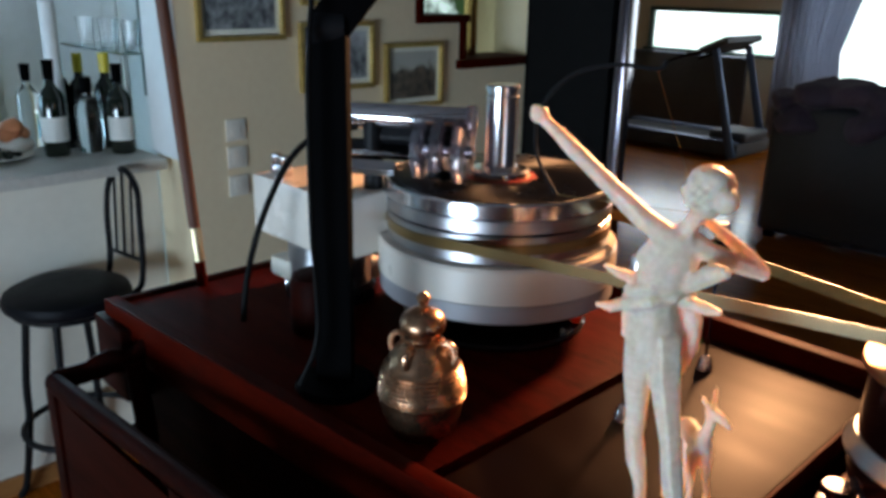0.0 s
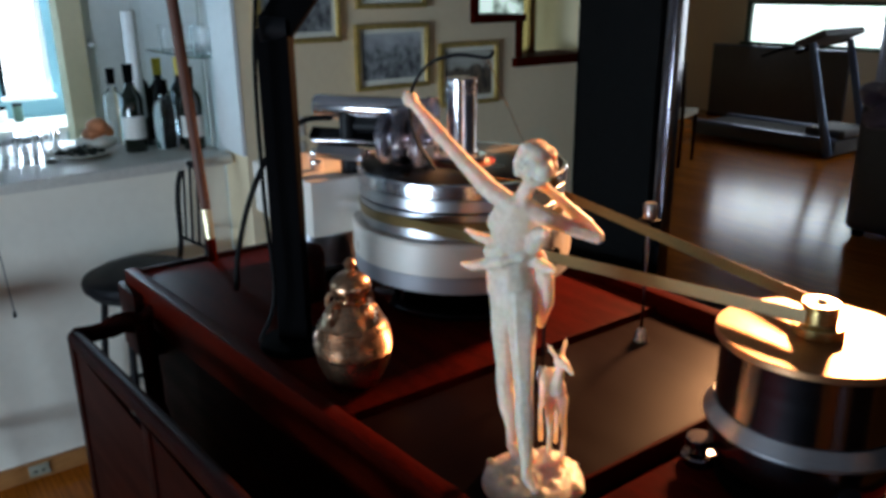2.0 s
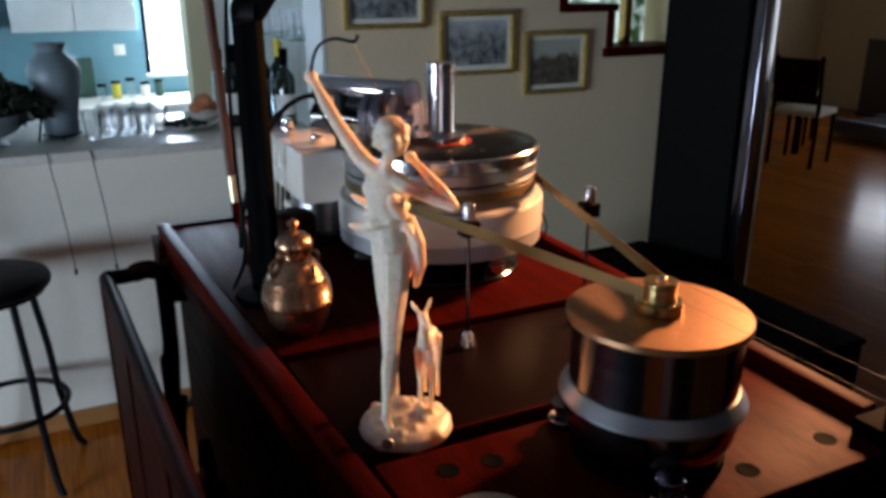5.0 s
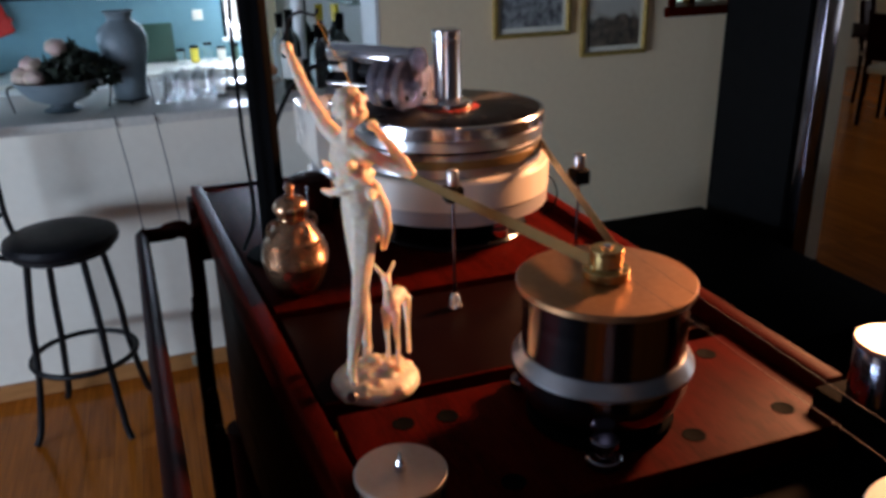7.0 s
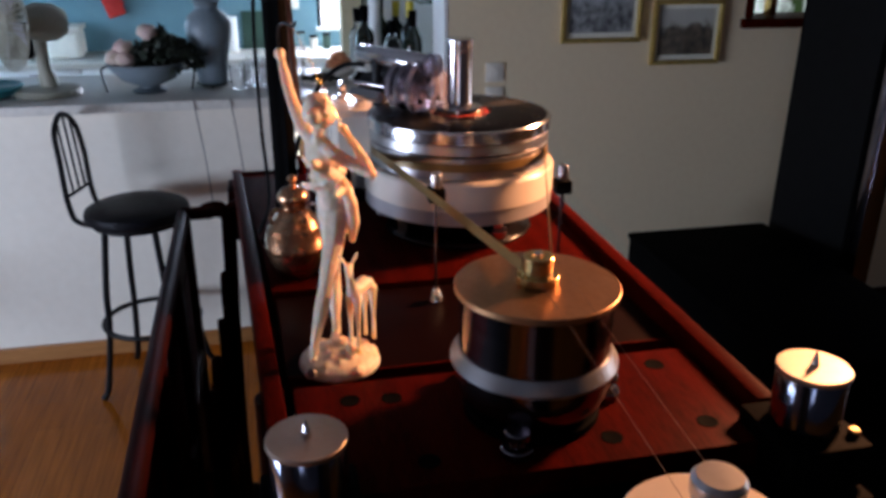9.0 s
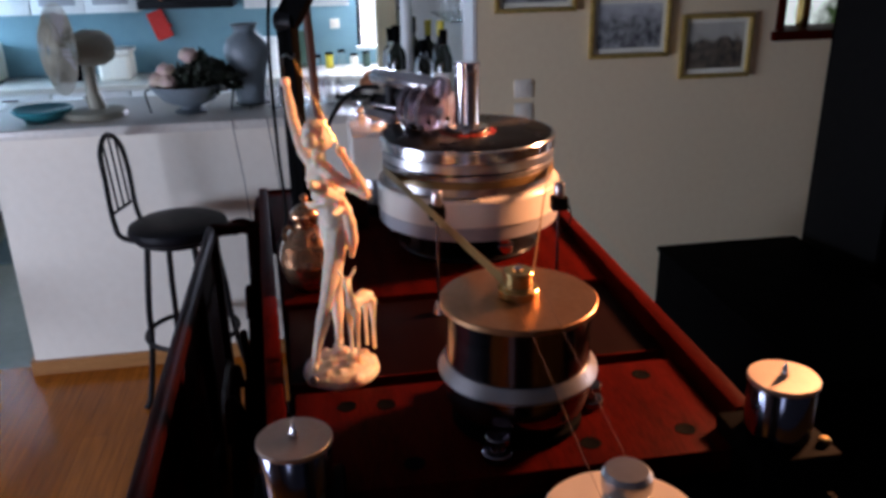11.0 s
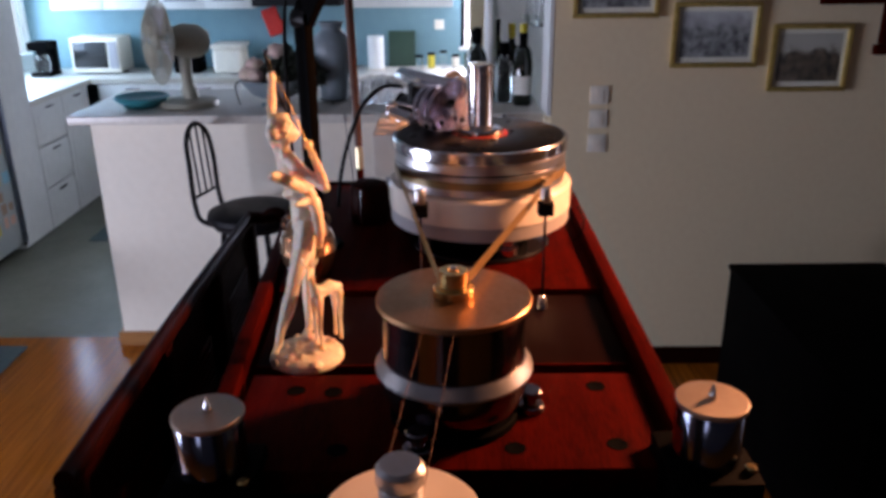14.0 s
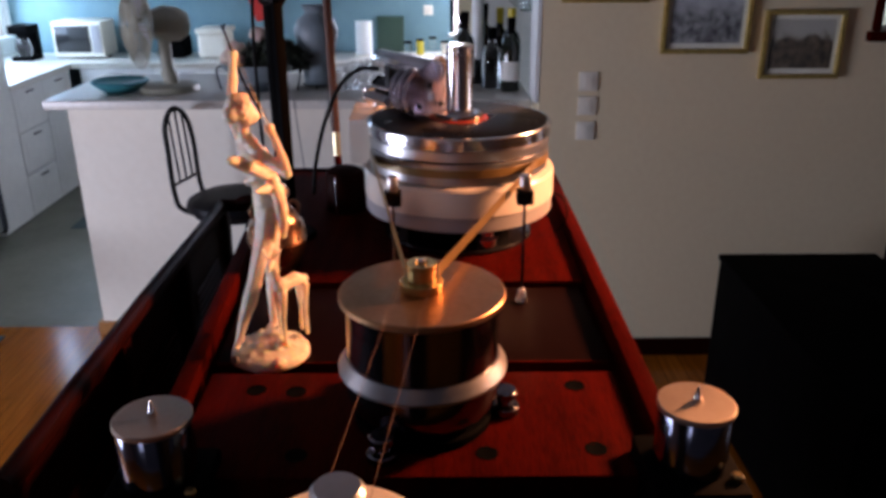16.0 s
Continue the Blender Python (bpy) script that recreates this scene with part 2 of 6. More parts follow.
FABRIC = mat("dark_throw", (0.13, 0.10, 0.14), 0.7, spot=(0.10, 0.06, 0.10), scale=5, amount=0.7, bump=0.5, bump_scale=90, sheen=0.2)
SOFA = mat("black_hide", (0.05, 0.052, 0.062), 0.38, scale=6, amount=0.5, bump=0.3, bump_scale=120)
CURTAIN = mat("grey_curtain", (0.62, 0.63, 0.68), 0.9, spot=(0.50, 0.51, 0.56), scale=3, amount=0.6, bump=0.2)
cn_ = CURTAIN.node_tree
thin = cn_.nodes.new("ShaderNodeBsdfTranslucent")
thin.inputs[0].default_value = (0.55, 0.58, 0.66, 1)
blend = cn_.nodes.new("ShaderNodeMixShader")
blend.inputs[0].default_value = 0.45
cn_.links.new(cn_.nodes["Principled BSDF"].outputs[0], blend.inputs[1])
cn_.links.new(thin.outputs[0], blend.inputs[2])
cn_.links.new(blend.outputs[0], cn_.nodes["Material Output"].inputs[0])
TREADGREY = mat("charcoal_board", (0.085, 0.085, 0.085), 0.55, spot=(0.06, 0.06, 0.06), scale=3, amount=0.6)
BLUESTEEL = mat("blue_grey_steel", (0.10, 0.14, 0.24), 0.3, 0.5, scale=10, amount=0.4)
GREENFRAME = mat("green_window_paint", (0.03, 0.075, 0.05), 0.45, scale=20, amount=0.4)
RUG = mat("teal_rug", (0.05, 0.10, 0.11), 0.95, spot=(0.10, 0.13, 0.12), scale=25, amount=0.8, bump=0.5)
OUT = glow("bright_outdoors", (0.93, 1.0, 0.95), 3.2, (0.60, 0.85, 0.62), 2.2)
OUT_DIM = glow("garden_outdoors", (0.75, 0.95, 0.80), 1.3, (0.03, 0.06, 0.02), 7.0)



def engraving(name, dark, pale, paper, low, high):
    """A printed landscape: dark land below, rising into a pale sky with cloud, in object height."""
    m = mat(name, dark, 0.6)
    n, l = m.node_tree.nodes, m.node_tree.links
    co, sep = n.new("ShaderNodeTexCoord"), n.new("ShaderNodeSeparateXYZ")
    l.new(co.outputs["Object"], sep.inputs[0])
    big, small = n.new("ShaderNodeTexNoise"), n.new("ShaderNodeTexNoise")
    big.inputs["Scale"].default_value, big.inputs["Detail"].default_value = 14, 6
    small.inputs["Scale"].default_value, small.inputs["Detail"].default_value = 34, 5
    for t in (big, small):
        l.new(co.outputs["Object"], t.inputs["Vector"])
    bend = n.new("ShaderNodeMath")
    bend.operation = "MULTIPLY_ADD"
    bend.inputs[1].default_value = 0.16
    l.new(big.outputs[0], bend.inputs[0])
    l.new(sep.outputs[2], bend.inputs[2])
    ramp = n.new("ShaderNodeMapRange")
    ramp.interpolation_type = "SMOOTHSTEP"
    ramp.inputs["From Min"].default_value, ramp.inputs["From Max"].default_value = low + 0.08, high + 0.08
    l.new(bend.outputs[0], ramp.inputs[0])
    land, sheet = n.new("ShaderNodeMix"), n.new("ShaderNodeMix")
    tone = n.new("ShaderNodeMapRange")
    tone.inputs["From Min"].default_value, tone.inputs["From Max"].default_value = 0.35, 0.68
    l.new(small.outputs[0], tone.inputs[0])
    for k in (land, sheet):
        k.data_type = "RGBA"
    land.inputs["A"].default_value, land.inputs["B"].default_value = (*dark, 1), (*pale, 1)
    l.new(tone.outputs[0], land.inputs["Factor"])
    l.new(land.outputs["Result"], sheet.inputs["A"])
    sheet.inputs["B"].default_value = (*paper, 1)
    l.new(ramp.outputs[0], sheet.inputs["Factor"])
    l.new(sheet.outputs["Result"], n["Principled BSDF"].inputs["Base Color"])
    return m


PRINT_GREY = engraving("engraving_grey", (0.03, 0.03, 0.03), (0.26, 0.26, 0.25), (0.36, 0.36, 0.35), 0.11, 0.20)
PRINT_BROWN = engraving("engraving_brown", (0.022, 0.016, 0.011), (0.13, 0.095, 0.06), (0.33, 0.31, 0.26), 0.13, 0.16)
# ---- mesh helpers ----
origin = {}


def thing(name, at, label, category, group="", kind=""):
    """An Empty at the base of a thing; its parts are given in world metres."""
    ob = new(name)
    ob.empty_display_size = 0.05
    ob.location = at
    origin[ob] = Vector(at)
    return tagged(ob, label, category, group, kind)


def finish(name, bm, material, smooth, sharp=38):
    bmesh.ops.recalc_face_normals(bm, faces=bm.faces)
    me = bpy.data.meshes.new(name)
    bm.to_mesh(me)
    bm.free()
    me.materials.append(material)
    if smooth:
        me.polygons.foreach_set("use_smooth", [True] * len(me.polygons))
        me.set_sharp_from_angle(angle=radians(sharp))
    return me


def part(name, bm, material, parent, label="", smooth=True, sharp=38):
    bmesh.ops.translate(bm, verts=bm.verts, vec=-origin[parent])
    ob = new(name, finish(name, bm, material, smooth, sharp))
    ob.parent = parent
    origin[ob] = origin[parent]
    return tagged(ob, label)


def single(name, bm, material, label, category, group="", kind="", smooth=True):
    """A thing of one mesh, with its origin at the middle of its base."""
    xs, ys, zs = zip(*(v.co for v in bm.verts))
    base = Vector(((min(xs) + max(xs)) / 2, (min(ys) + max(ys)) / 2, min(zs)))
    bmesh.ops.translate(bm, verts=bm.verts, vec=-base)
    ob = new(name, finish(name, bm, material, smooth))
    ob.location = base
    origin[ob] = base
    return tagged(ob, label, category, group, kind)


def box(x0, x1, y0, y1, z0, z1, bev=0.0, bm=None, seg=2):
    bm = bm or bmesh.new()
    vs = [bm.verts.new((x, y, z)) for x in (x0, x1) for y in (y0, y1) for z in (z0, z1)]
    fs = [bm.faces.new([vs[i] for i in q]) for q in ((0, 1, 3, 2), (4, 6, 7, 5), (0, 4, 5, 1), (2, 3, 7, 6), (0, 2, 6, 4), (1, 5, 7, 3))]
    if bev:
        bmesh.ops.bevel(bm, geom=list({e for f in fs for e in f.edges}), offset=bev, segments=seg, affect="EDGES", profile=0.6)
    return bm


def lathe(profile, at=(0, 0, 0), seg=48, bm=None, sx=1.0, sy=1.0):
    """A turned body: (radius, height) pairs round an upright axis, closed at both ends."""
    bm = bm or bmesh.new()
    rings = []
    for r, z in profile:
        if r < 1e-6:
            rings.append([bm.verts.new((at[0], at[1], at[2] + z))])
        else:
            rings.append([bm.verts.new((at[0] + sx * r * math.cos(2 * math.pi * i / seg), at[1] + sy * r * math.sin(2 * math.pi * i / seg), at[2] + z)) for i in range(seg)])
    for a, b in zip(rings, rings[1:]):
        for i in range(seg):
            q = [a[i % len(a)], a[(i + 1) % len(a)], b[(i + 1) % len(b)], b[i % len(b)]]
            q = list(dict.fromkeys(q))
            if len(q) > 2:
                bm.faces.new(q)
    for ring in (rings[0], rings[-1]):
        if len(ring) > 2:
            bm.faces.new(ring)
    return bm


def tube(points, radii, seg=10, bm=None, flat=1.0):
    """A round bar along points, with a radius for each (or one for all); flat squashes it sideways."""
    bm = bm or bmesh.new()
    pts = [Vector(p) for p in points]
    radii = radii if isinstance(radii, (list, tuple)) else [radii] * len(pts)
    rings = []
    side = None
    for i, p in enumerate(pts):
        d = (pts[min(i + 1, len(pts) - 1)] - pts[max(i - 1, 0)]).normalized()
        if side is None:
            side = d.cross(Vector((0, 0, 1)) if abs(d.z) < 0.9 else Vector((1, 0, 0))).normalized()
        side = (side - d * side.dot(d)).normalized()
        up = d.cross(side)
        rings.append([bm.verts.new(p + radii[i] * (flat * math.cos(2 * math.pi * k / seg) * side + math.sin(2 * math.pi * k / seg) * up)) for k in range(seg)])
    for a, b in zip(rings, rings[1:]):
        for k in range(seg):
            bm.faces.new((a[k], a[(k + 1) % seg], b[(k + 1) % seg], b[k]))
    bm.faces.new(rings[0])
    bm.faces.new(rings[-1])
    return bm


def curve(points, n=10):
    """Points along a smooth line (Catmull-Rom) through the given ones."""
    p = [Vector(q) for q in points]
    p = [2 * p[0] - p[1], *p, 2 * p[-1] - p[-2]]
    out = []
    for a, b, c, d in zip(p, p[1:], p[2:], p[3:]):
        for k in range(n):
            t = k / n
            out.append(0.5 * (2 * b + (c - a) * t + (2 * a - 5 * b + 4 * c - d) * t * t + (3 * b - a - 3 * c + d) * t ** 3))
    return out + [p[-2]]


def turned(ob_bm, at, rx=0, ry=0, rz=0):
    bmesh.ops.transform(ob_bm, matrix=pose(*at, rx, ry, rz), verts=ob_bm.verts)
    return ob_bm


def blob(at, r, bm=None, sub=2):
    bm = bm or bmesh.new()
    got = bmesh.ops.create_icosphere(bm, subdivisions=sub, radius=1.0)
    r = r if isinstance(r, (tuple, list)) else (r, r, r)
    for v in got["verts"]:
        v.co = Vector((v.co.x * r[0] + at[0], v.co.y * r[1] + at[1], v.co.z * r[2] + at[2]))
    return bm


def prism(outline, z0, z1, bev=0.0):
    """An upright slab over an outline of (x, y) corners."""
    bm = bmesh.new()
    lo = [bm.verts.new((x, y, z0)) for x, y in outline]
    hi = [bm.verts.new((x, y, z1)) for x, y in outline]
    n = len(outline)
    bm.faces.new(lo)
    bm.faces.new(hi)
    for i in range(n):
        bm.faces.new((lo[i], lo[(i + 1) % n], hi[(i + 1) % n], hi[i]))
    if bev:
        bmesh.ops.bevel(bm, geom=list(bm.edges), offset=bev, segments=2, affect="EDGES", profile=0.6)
    return bm


def setting(name, bm, material, label, category="structure"):
    return single(name, bm, material, label, category, kind="structure", smooth=False)


# ---- the setting ----
XW, XP = -2.32, -2.53          # picture wall and face of the peninsula
FAR, CEILING = 9.2, 2.55

setting("floor", box(-2.60, 3.4, -3.0, FAR, -0.10, 0.0), FLOOR, "glossy honey-brown wooden board floor", "floor")
setting("floor_back_room", box(-7.0, -2.60, 3.3, FAR, -0.10, 0.0), FLOOR, "glossy honey-brown wooden board floor of the back room", "floor")
setting("floor_kitchen", box(-5.6, -2.604, -2.5, 3.3, -0.10, -0.002), TILE, "dull grey-green kitchen floor", "floor")
setting("ceiling", box(-7.0, 3.4, -3.0, FAR, CEILING, CEILING + 0.1), CEIL, "unseen ceiling kept grey to hold down bounce light", "ceiling")

# picture wall, with the stepped niche in its upper part
wall_bm = box(XW - 0.2, XW, 1.13, 2.12, 0, CEILING)
box(XW - 0.2, XW, 2.12, 2.34, 0, 1.47, bm=wall_bm)
box(XW - 0.2, XW, 2.34, 2.75, 0, 1.29, bm=wall_bm)
box(XW - 0.2, XW, 2.75, 3.30, 0, CEILING, bm=wall_bm)
box(XW - 0.2, XW, 2.12, 2.75, 2.2, CEILING, bm=wall_bm)
setting("wall_pictures", wall_bm, WALL, "warm off-white plastered wall hung with prints", "wall")
setting("wall_peninsula", box(XP - 0.12, XP, -0.72, 1.13, 0, 1.02), CREAMWALL, "white-painted half wall under the bar counter", "wall")
setting("wall_kitchen_side", box(-5.6, XW - 0.2, 1.42, 1.54, 0, CEILING), WHITE, "white wall beside the kitchen", "wall")
kb = box(-5.62, -5.5, -2.5, 0.86, 0, CEILING)
box(-5.62, -5.5, 0.86, 1.16, 0, 0.95, bm=kb)
box(-5.62, -5.5, 0.86, 1.16, 2.15, CEILING, bm=kb)
box(-5.62, -5.5, 1.16, 1.42, 0, CEILING, bm=kb)
setting("wall_kitchen_back", kb, TEAL, "teal-blue painted kitchen wall", "wall")
kl = box(-5.5, -5.46, -2.5, -2.38, 0, CEILING)
box(-5.46, -3.8, -2.5, -2.38, 0, 0.95, bm=kl)
box(-5.46, -3.8, -2.5, -2.38, 1.95, CEILING, bm=kl)
box(-3.8, -2.6, -2.5, -2.38, 0, CEILING, bm=kl)
setting("wall_kitchen_window", kl, WHITE, "white kitchen wall with a window over the worktop", "wall")
setting("wall_side", box(-2.72, -2.6, -3.0, -2.38, 0, CEILING), WALL, "off-white wall beside the kitchen opening", "wall")
wl = box(-2.72, -1.20, -3.12, -3.0, 0, CEILING)
box(-1.20, 0.60, -3.12, -3.0, 0, 0.42, bm=wl)
box(-1.20, 0.60, -3.12, -3.0, 1.48, CEILING, bm=wl)
box(0.60, 3.4, -3.12, -3.0, 0, CEILING, bm=wl)
setting("wall_behind_left", wl, UNSEEN_WALL, "unseen wall kept dark grey against bounce light, with a wide window", "wall")
wb = box(3.4, 3.52, -3.0, -1.0, 0, CEILING)
box(3.4, 3.52, -1.0, -0.4, 0, 0.85, bm=wb)
box(3.4, 3.52, -1.0, -0.4, 2.05, CEILING, bm=wb)
box(3.4, 3.52, -0.4, FAR, 0, CEILING, bm=wb)
setting("wall_behind", wb, UNSEEN_WALL, "unseen wall kept dark grey against bounce light, with a narrow added window", "wall")
WX0, WX1, WZ0, WZ1 = -5.85, -4.12, 0.90, 1.40      # low window of the back room
wf = box(-7.0, WX0, FAR, FAR + 0.15, 0, CEILING)
box(WX0, WX1, FAR, FAR + 0.15, 0, WZ0, bm=wf)
box(WX0, WX1, FAR, FAR + 0.15, WZ1, CEILING, bm=wf)
box(WX1, -3.85, FAR, FAR + 0.15, 0, CEILING, bm=wf)
box(-3.85, -0.8, FAR, FAR + 0.15, 0, 0.55, bm=wf)
box(-3.85, -0.8, FAR, FAR + 0.15, 2.2, CEILING, bm=wf)
box(-0.8, 3.4, FAR, FAR + 0.15, 0, CEILING, bm=wf)
setting("wall_far", wf, WALL, "grey-lit far wall of the back room with two windows", "wall")
setting("wall_back_room", box(-7.12, -7.0, 3.3, FAR, 0, CEILING), WALL, "plain wall of the back room", "wall")
setting("wall_back_room_near", box(-7.0, XW - 0.2, 3.3, 3.42, 0, CEILING), WALL, "plain wall dividing kitchen and back room", "wall")
setting("baseboard", box(XP, XP + 0.018, -0.738, 1.13, 0, 0.065, 0.004), BASE_WOOD, "honey-brown wooden skirting along the half wall", "baseboard")
setting("baseboard_end", box(XP - 0.12, XP, -0.738, -0.72, 0, 0.065, 0.004), BASE_WOOD, "honey-brown wooden skirting round the half wall's end", "baseboard")
setting("baseboard_pictures", box(XW, XW + 0.018, 1.13, 3.3, 0, 0.075, 0.004), MAHOG_DK, "dark brown skirting under the picture wall", "baseboard")
setting("trim_opening", box(XW - 0.2, XW + 0.002, 1.115, 1.1285, 1.06, CEILING), WHITE, "white jamb of the serving hatch", "trim")
setting("backdrop_low_window", box(WX0 - 0.6, WX1 + 0.6, FAR + 0.8, FAR + 0.82, WZ0 - 0.6, WZ1 + 0.8), OUT, "overexposed daylight outside the low window", "backdrop")
setting("backdrop_far_window", box(-4.0, 0.2, FAR + 0.9, FAR + 0.92, 0.0, 2.8), OUT, "overexposed daylight outside the curtained window", "backdrop")
setting("backdrop_kitchen", box(-6.4, -6.38, 0.3, 1.9, 0.6, 2.6), OUT, "bright daylight outside the kitchen window", "backdrop")
setting("backdrop_kitchen_side", box(-6.6, -3.3, -3.1, -3.08, 0.5, 2.4), OUT, "bright daylight outside the worktop window", "backdrop")
setting("backdrop_niche", box(XW - 0.85, XW - 0.83, 1.8, 3.2, 0.9, 2.5), OUT_DIM, "green garden light behind the wall niche", "backdrop")


def window(name, x0, x1, z0, z1, y, material, label, bars=1):
    w = thing(name, ((x0 + x1) / 2, y, z0), label, "window", kind="structure")
    t = 0.055
    part("sill", box(x0 - 0.03, x1 + 0.03, y - 0.03, y + 0.12, z0 - 0.03, z0 + 0.004, 0.004), material, w)
    part("head", box(x0, x1, y + 0.02, y + 0.08, z1 - t, z1), material, w)
    part("jamb", box(x0, x0 + t, y + 0.02, y + 0.08, z0 + 0.004, z1 - t), material, w)
    part("jamb", box(x1 - t, x1, y + 0.02, y + 0.08, z0 + 0.004, z1 - t), material, w)
    for i in range(bars):
        c = x0 + (x1 - x0) * (i + 1) / (bars + 1)
        part("mullion", box(c - 0.02, c + 0.02, y + 0.03, y + 0.07, z0 + 0.004, z1 - t), material, w)
    pane = part("pane", box(x0 + t, x1 - t, y + 0.048, y + 0.052, z0 + 0.004, z1 - t), GLASS, w)
    pane.visible_shadow = False
    return w


window("window_1", WX0, WX1, WZ0, WZ1, FAR, GREENFRAME, "low window with dark green painted frame", 0)
window("window_2", -3.85, -0.8, 0.55, 2.2, FAR, WHITE, "wide white-framed window behind a curtain", 2)

# kitchen window frame, set into the teal wall
kw = thing("window_3", (-5.55, 1.01, 0.95), "bright narrow kitchen window with white frame", "window", kind="structure")
part("sill", box(-5.60, -5.47, 0.85, 1.17, 0.93, 0.955, 0.004), WHITE, kw)
part("jamb", box(-5.58, -5.52, 0.86, 0.89, 0.955, 2.15), BLACK, kw)
part("jamb", box(-5.58, -5.52, 1.13, 1.16, 0.955, 2.15), WHITE, kw)
kp = part("pane", box(-5.553, -5.547, 0.89, 1.13, 0.955, 2.15), GLASS, kw)
kp.visible_shadow = False
kw = thing("window_4", (-4.375, -2.44, 0.95), "bright kitchen window over the worktop", "window", kind="structure")
part("sill", box(-5.46, -3.77, -2.5, -2.35, 0.93, 0.955, 0.004), WHITE, kw)
part("jamb", box(-5.46, -5.42, -2.47, -2.41, 0.955, 1.95), WHITE, kw)
part("jamb", box(-3.84, -3.80, -2.47, -2.41, 0.955, 1.95), WHITE, kw)

# white tall panel and cream post beyond the counter
door = thing("door_1", (-3.6, 1.2, 0), "white panelled door standing ajar behind the bottles", "door", kind="structure")
DA, DB = Vector((-3.40, 1.40, 0)), Vector((-3.72, 0.975, 0))
dd = (DB - DA).normalized()
dn = Vector((-dd.y, dd.x, 0))
if dn.x < 0:
    dn = -dn


def leaf(f0, f1, o0, o1, z0, z1, bev=0.002):
    a, b = DA.lerp(DB, f0), DA.lerp(DB, f1)
    return prism([tuple(v[:2]) for v in (a + dn * o0, b + dn * o0, b + dn * o1, a + dn * o1)], z0, z1, bev)


part("leaf", leaf(0, 1, -0.02, 0.02, 0.01, 2.05), WHITE, door, "white painted door leaf")
for f0, f1 in ((0.10, 0.46), (0.54, 0.90)):
    for z0, z1 in ((0.15, 0.92), (1.05, 1.95)):
        part("panel", leaf(f0, f1, 0.0205, 0.026, z0, z1, 0.004), WHITE, door)
part("handle", leaf(0.86, 0.95, 0.045, 0.06, 1.36, 1.375, 0.003), BRUSHED, door, "brushed metal handle")
part("handle_rose", leaf(0.925, 0.965, 0.0205, 0.045, 1.345, 1.39, 0.003), BRUSHED, door)
setting("wall_pantry", box(-3.76, -3.44, 1.40, 1.4185, 0, CEILING), WHITE, "white door reveal behind the bottles", "wall")
setting("post", box(-3.76, -3.62, 0.868, 0.965, 0, CEILING), WALL, "cream square post beside the kitchen window", "post")

# niche trim, stepping down
niche = thing("niche_trim", (XW, 2.4, 1.25), "stepped reddish-brown wooden trim round a wall niche", "trim", kind="structure")
part("ledge", box(XW - 0.20, XW + 0.03, 2.09, 2.36, 1.462, 1.492, 0.003), MAHOG, niche)
part("riser", box(XW - 0.20, XW + 0.02, 2.325, 2.352, 1.32, 1.462, 0.003), MAHOG, niche)
part("ledge", box(XW - 0.20, XW + 0.03, 2.31, 2.80, 1.282, 1.318, 0.003), MAHOG, niche)
part("post", box(XW - 0.15, XW - 0.10, 2.50, 2.53, 1.318, 2.2, 0.003), BRASS, niche)
part("side", box(XW - 0.20, XW + 0.02, 2.09, 2.12, 1.492, 2.2, 0.003), MAHOG, niche)


# ---- the turntable stand ----
ZT = 1.161
stand = thing("turntable_stand", (-0.5, 0.71, 0), "long polished mahogany stand with raised rails, holding the record player", "table")
part("rear_board", prism([(-1.055, 0.405), (-1.055, 0.975), (-0.452, 0.966), (-0.452, 0.455)], ZT - 0.035, ZT, 0.003), MAHOG, stand, "polished red mahogany board")
part("middle_board", prism([(-0.447, 0.46), (-0.447, 0.958), (-0.2225, 0.962), (-0.2225, 0.468)], ZT - 0.045, ZT - 0.008, 0.002), BLACKWOOD, stand, "glossy black-brown board")
part("middle_lip", prism([(-0.2215, 0.47), (-0.2215, 0.96), (-0.217, 0.96), (-0.217, 0.47)], ZT - 0.03, ZT - 0.006, 0.001), MAHOG, stand)
fb = prism([(-0.184, 0.474), (-0.184, 0.955), (0.016, 0.952), (0.016, 0.478)], ZT - 0.03, ZT, 0.003)
front_board = part("front_board", fb, MAHOG, stand, "polished red mahogany board with round sockets")
# no real recess: black discs on the board give the sockets' dark hollows
for hx, hy in ((-0.027, 0.905), (-0.150, 0.903), (-0.021, 0.793), (-0.141, 0.581), (-0.145, 0.535), (-0.02, 0.60)):
    part("socket", lathe([(0.0, 0.0004), (0.0095, 0.0004), (0.0105, 0.0007), (0.0115, 0.0004), (0.0115, -0.004)], (hx, hy, ZT), 24), BLACK, front_board, "flat black disc drawn for a socket's dark hollow")
part("rail", prism([(-1.06, 0.385), (-1.06, 0.405), (0.016, 0.474), (0.016, 0.452)], ZT - 0.06, ZT + 0.012, 0.004), MAHOG, stand)
part("rail", prism([(-1.06, 0.977), (-1.06, 0.998), (-0.035, 0.990), (-0.035, 0.967)], ZT - 0.06, ZT + 0.016, 0.004), MAHOG, stand)
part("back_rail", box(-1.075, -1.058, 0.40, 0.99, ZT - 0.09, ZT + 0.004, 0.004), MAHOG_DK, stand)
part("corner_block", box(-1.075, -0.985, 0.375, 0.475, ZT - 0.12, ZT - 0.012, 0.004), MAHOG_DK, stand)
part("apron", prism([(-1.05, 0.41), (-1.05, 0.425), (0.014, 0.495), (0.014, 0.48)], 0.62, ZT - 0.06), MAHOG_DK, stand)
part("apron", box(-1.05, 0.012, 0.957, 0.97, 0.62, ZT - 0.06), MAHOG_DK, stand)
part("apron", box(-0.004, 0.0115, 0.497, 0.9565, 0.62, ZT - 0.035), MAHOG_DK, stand)
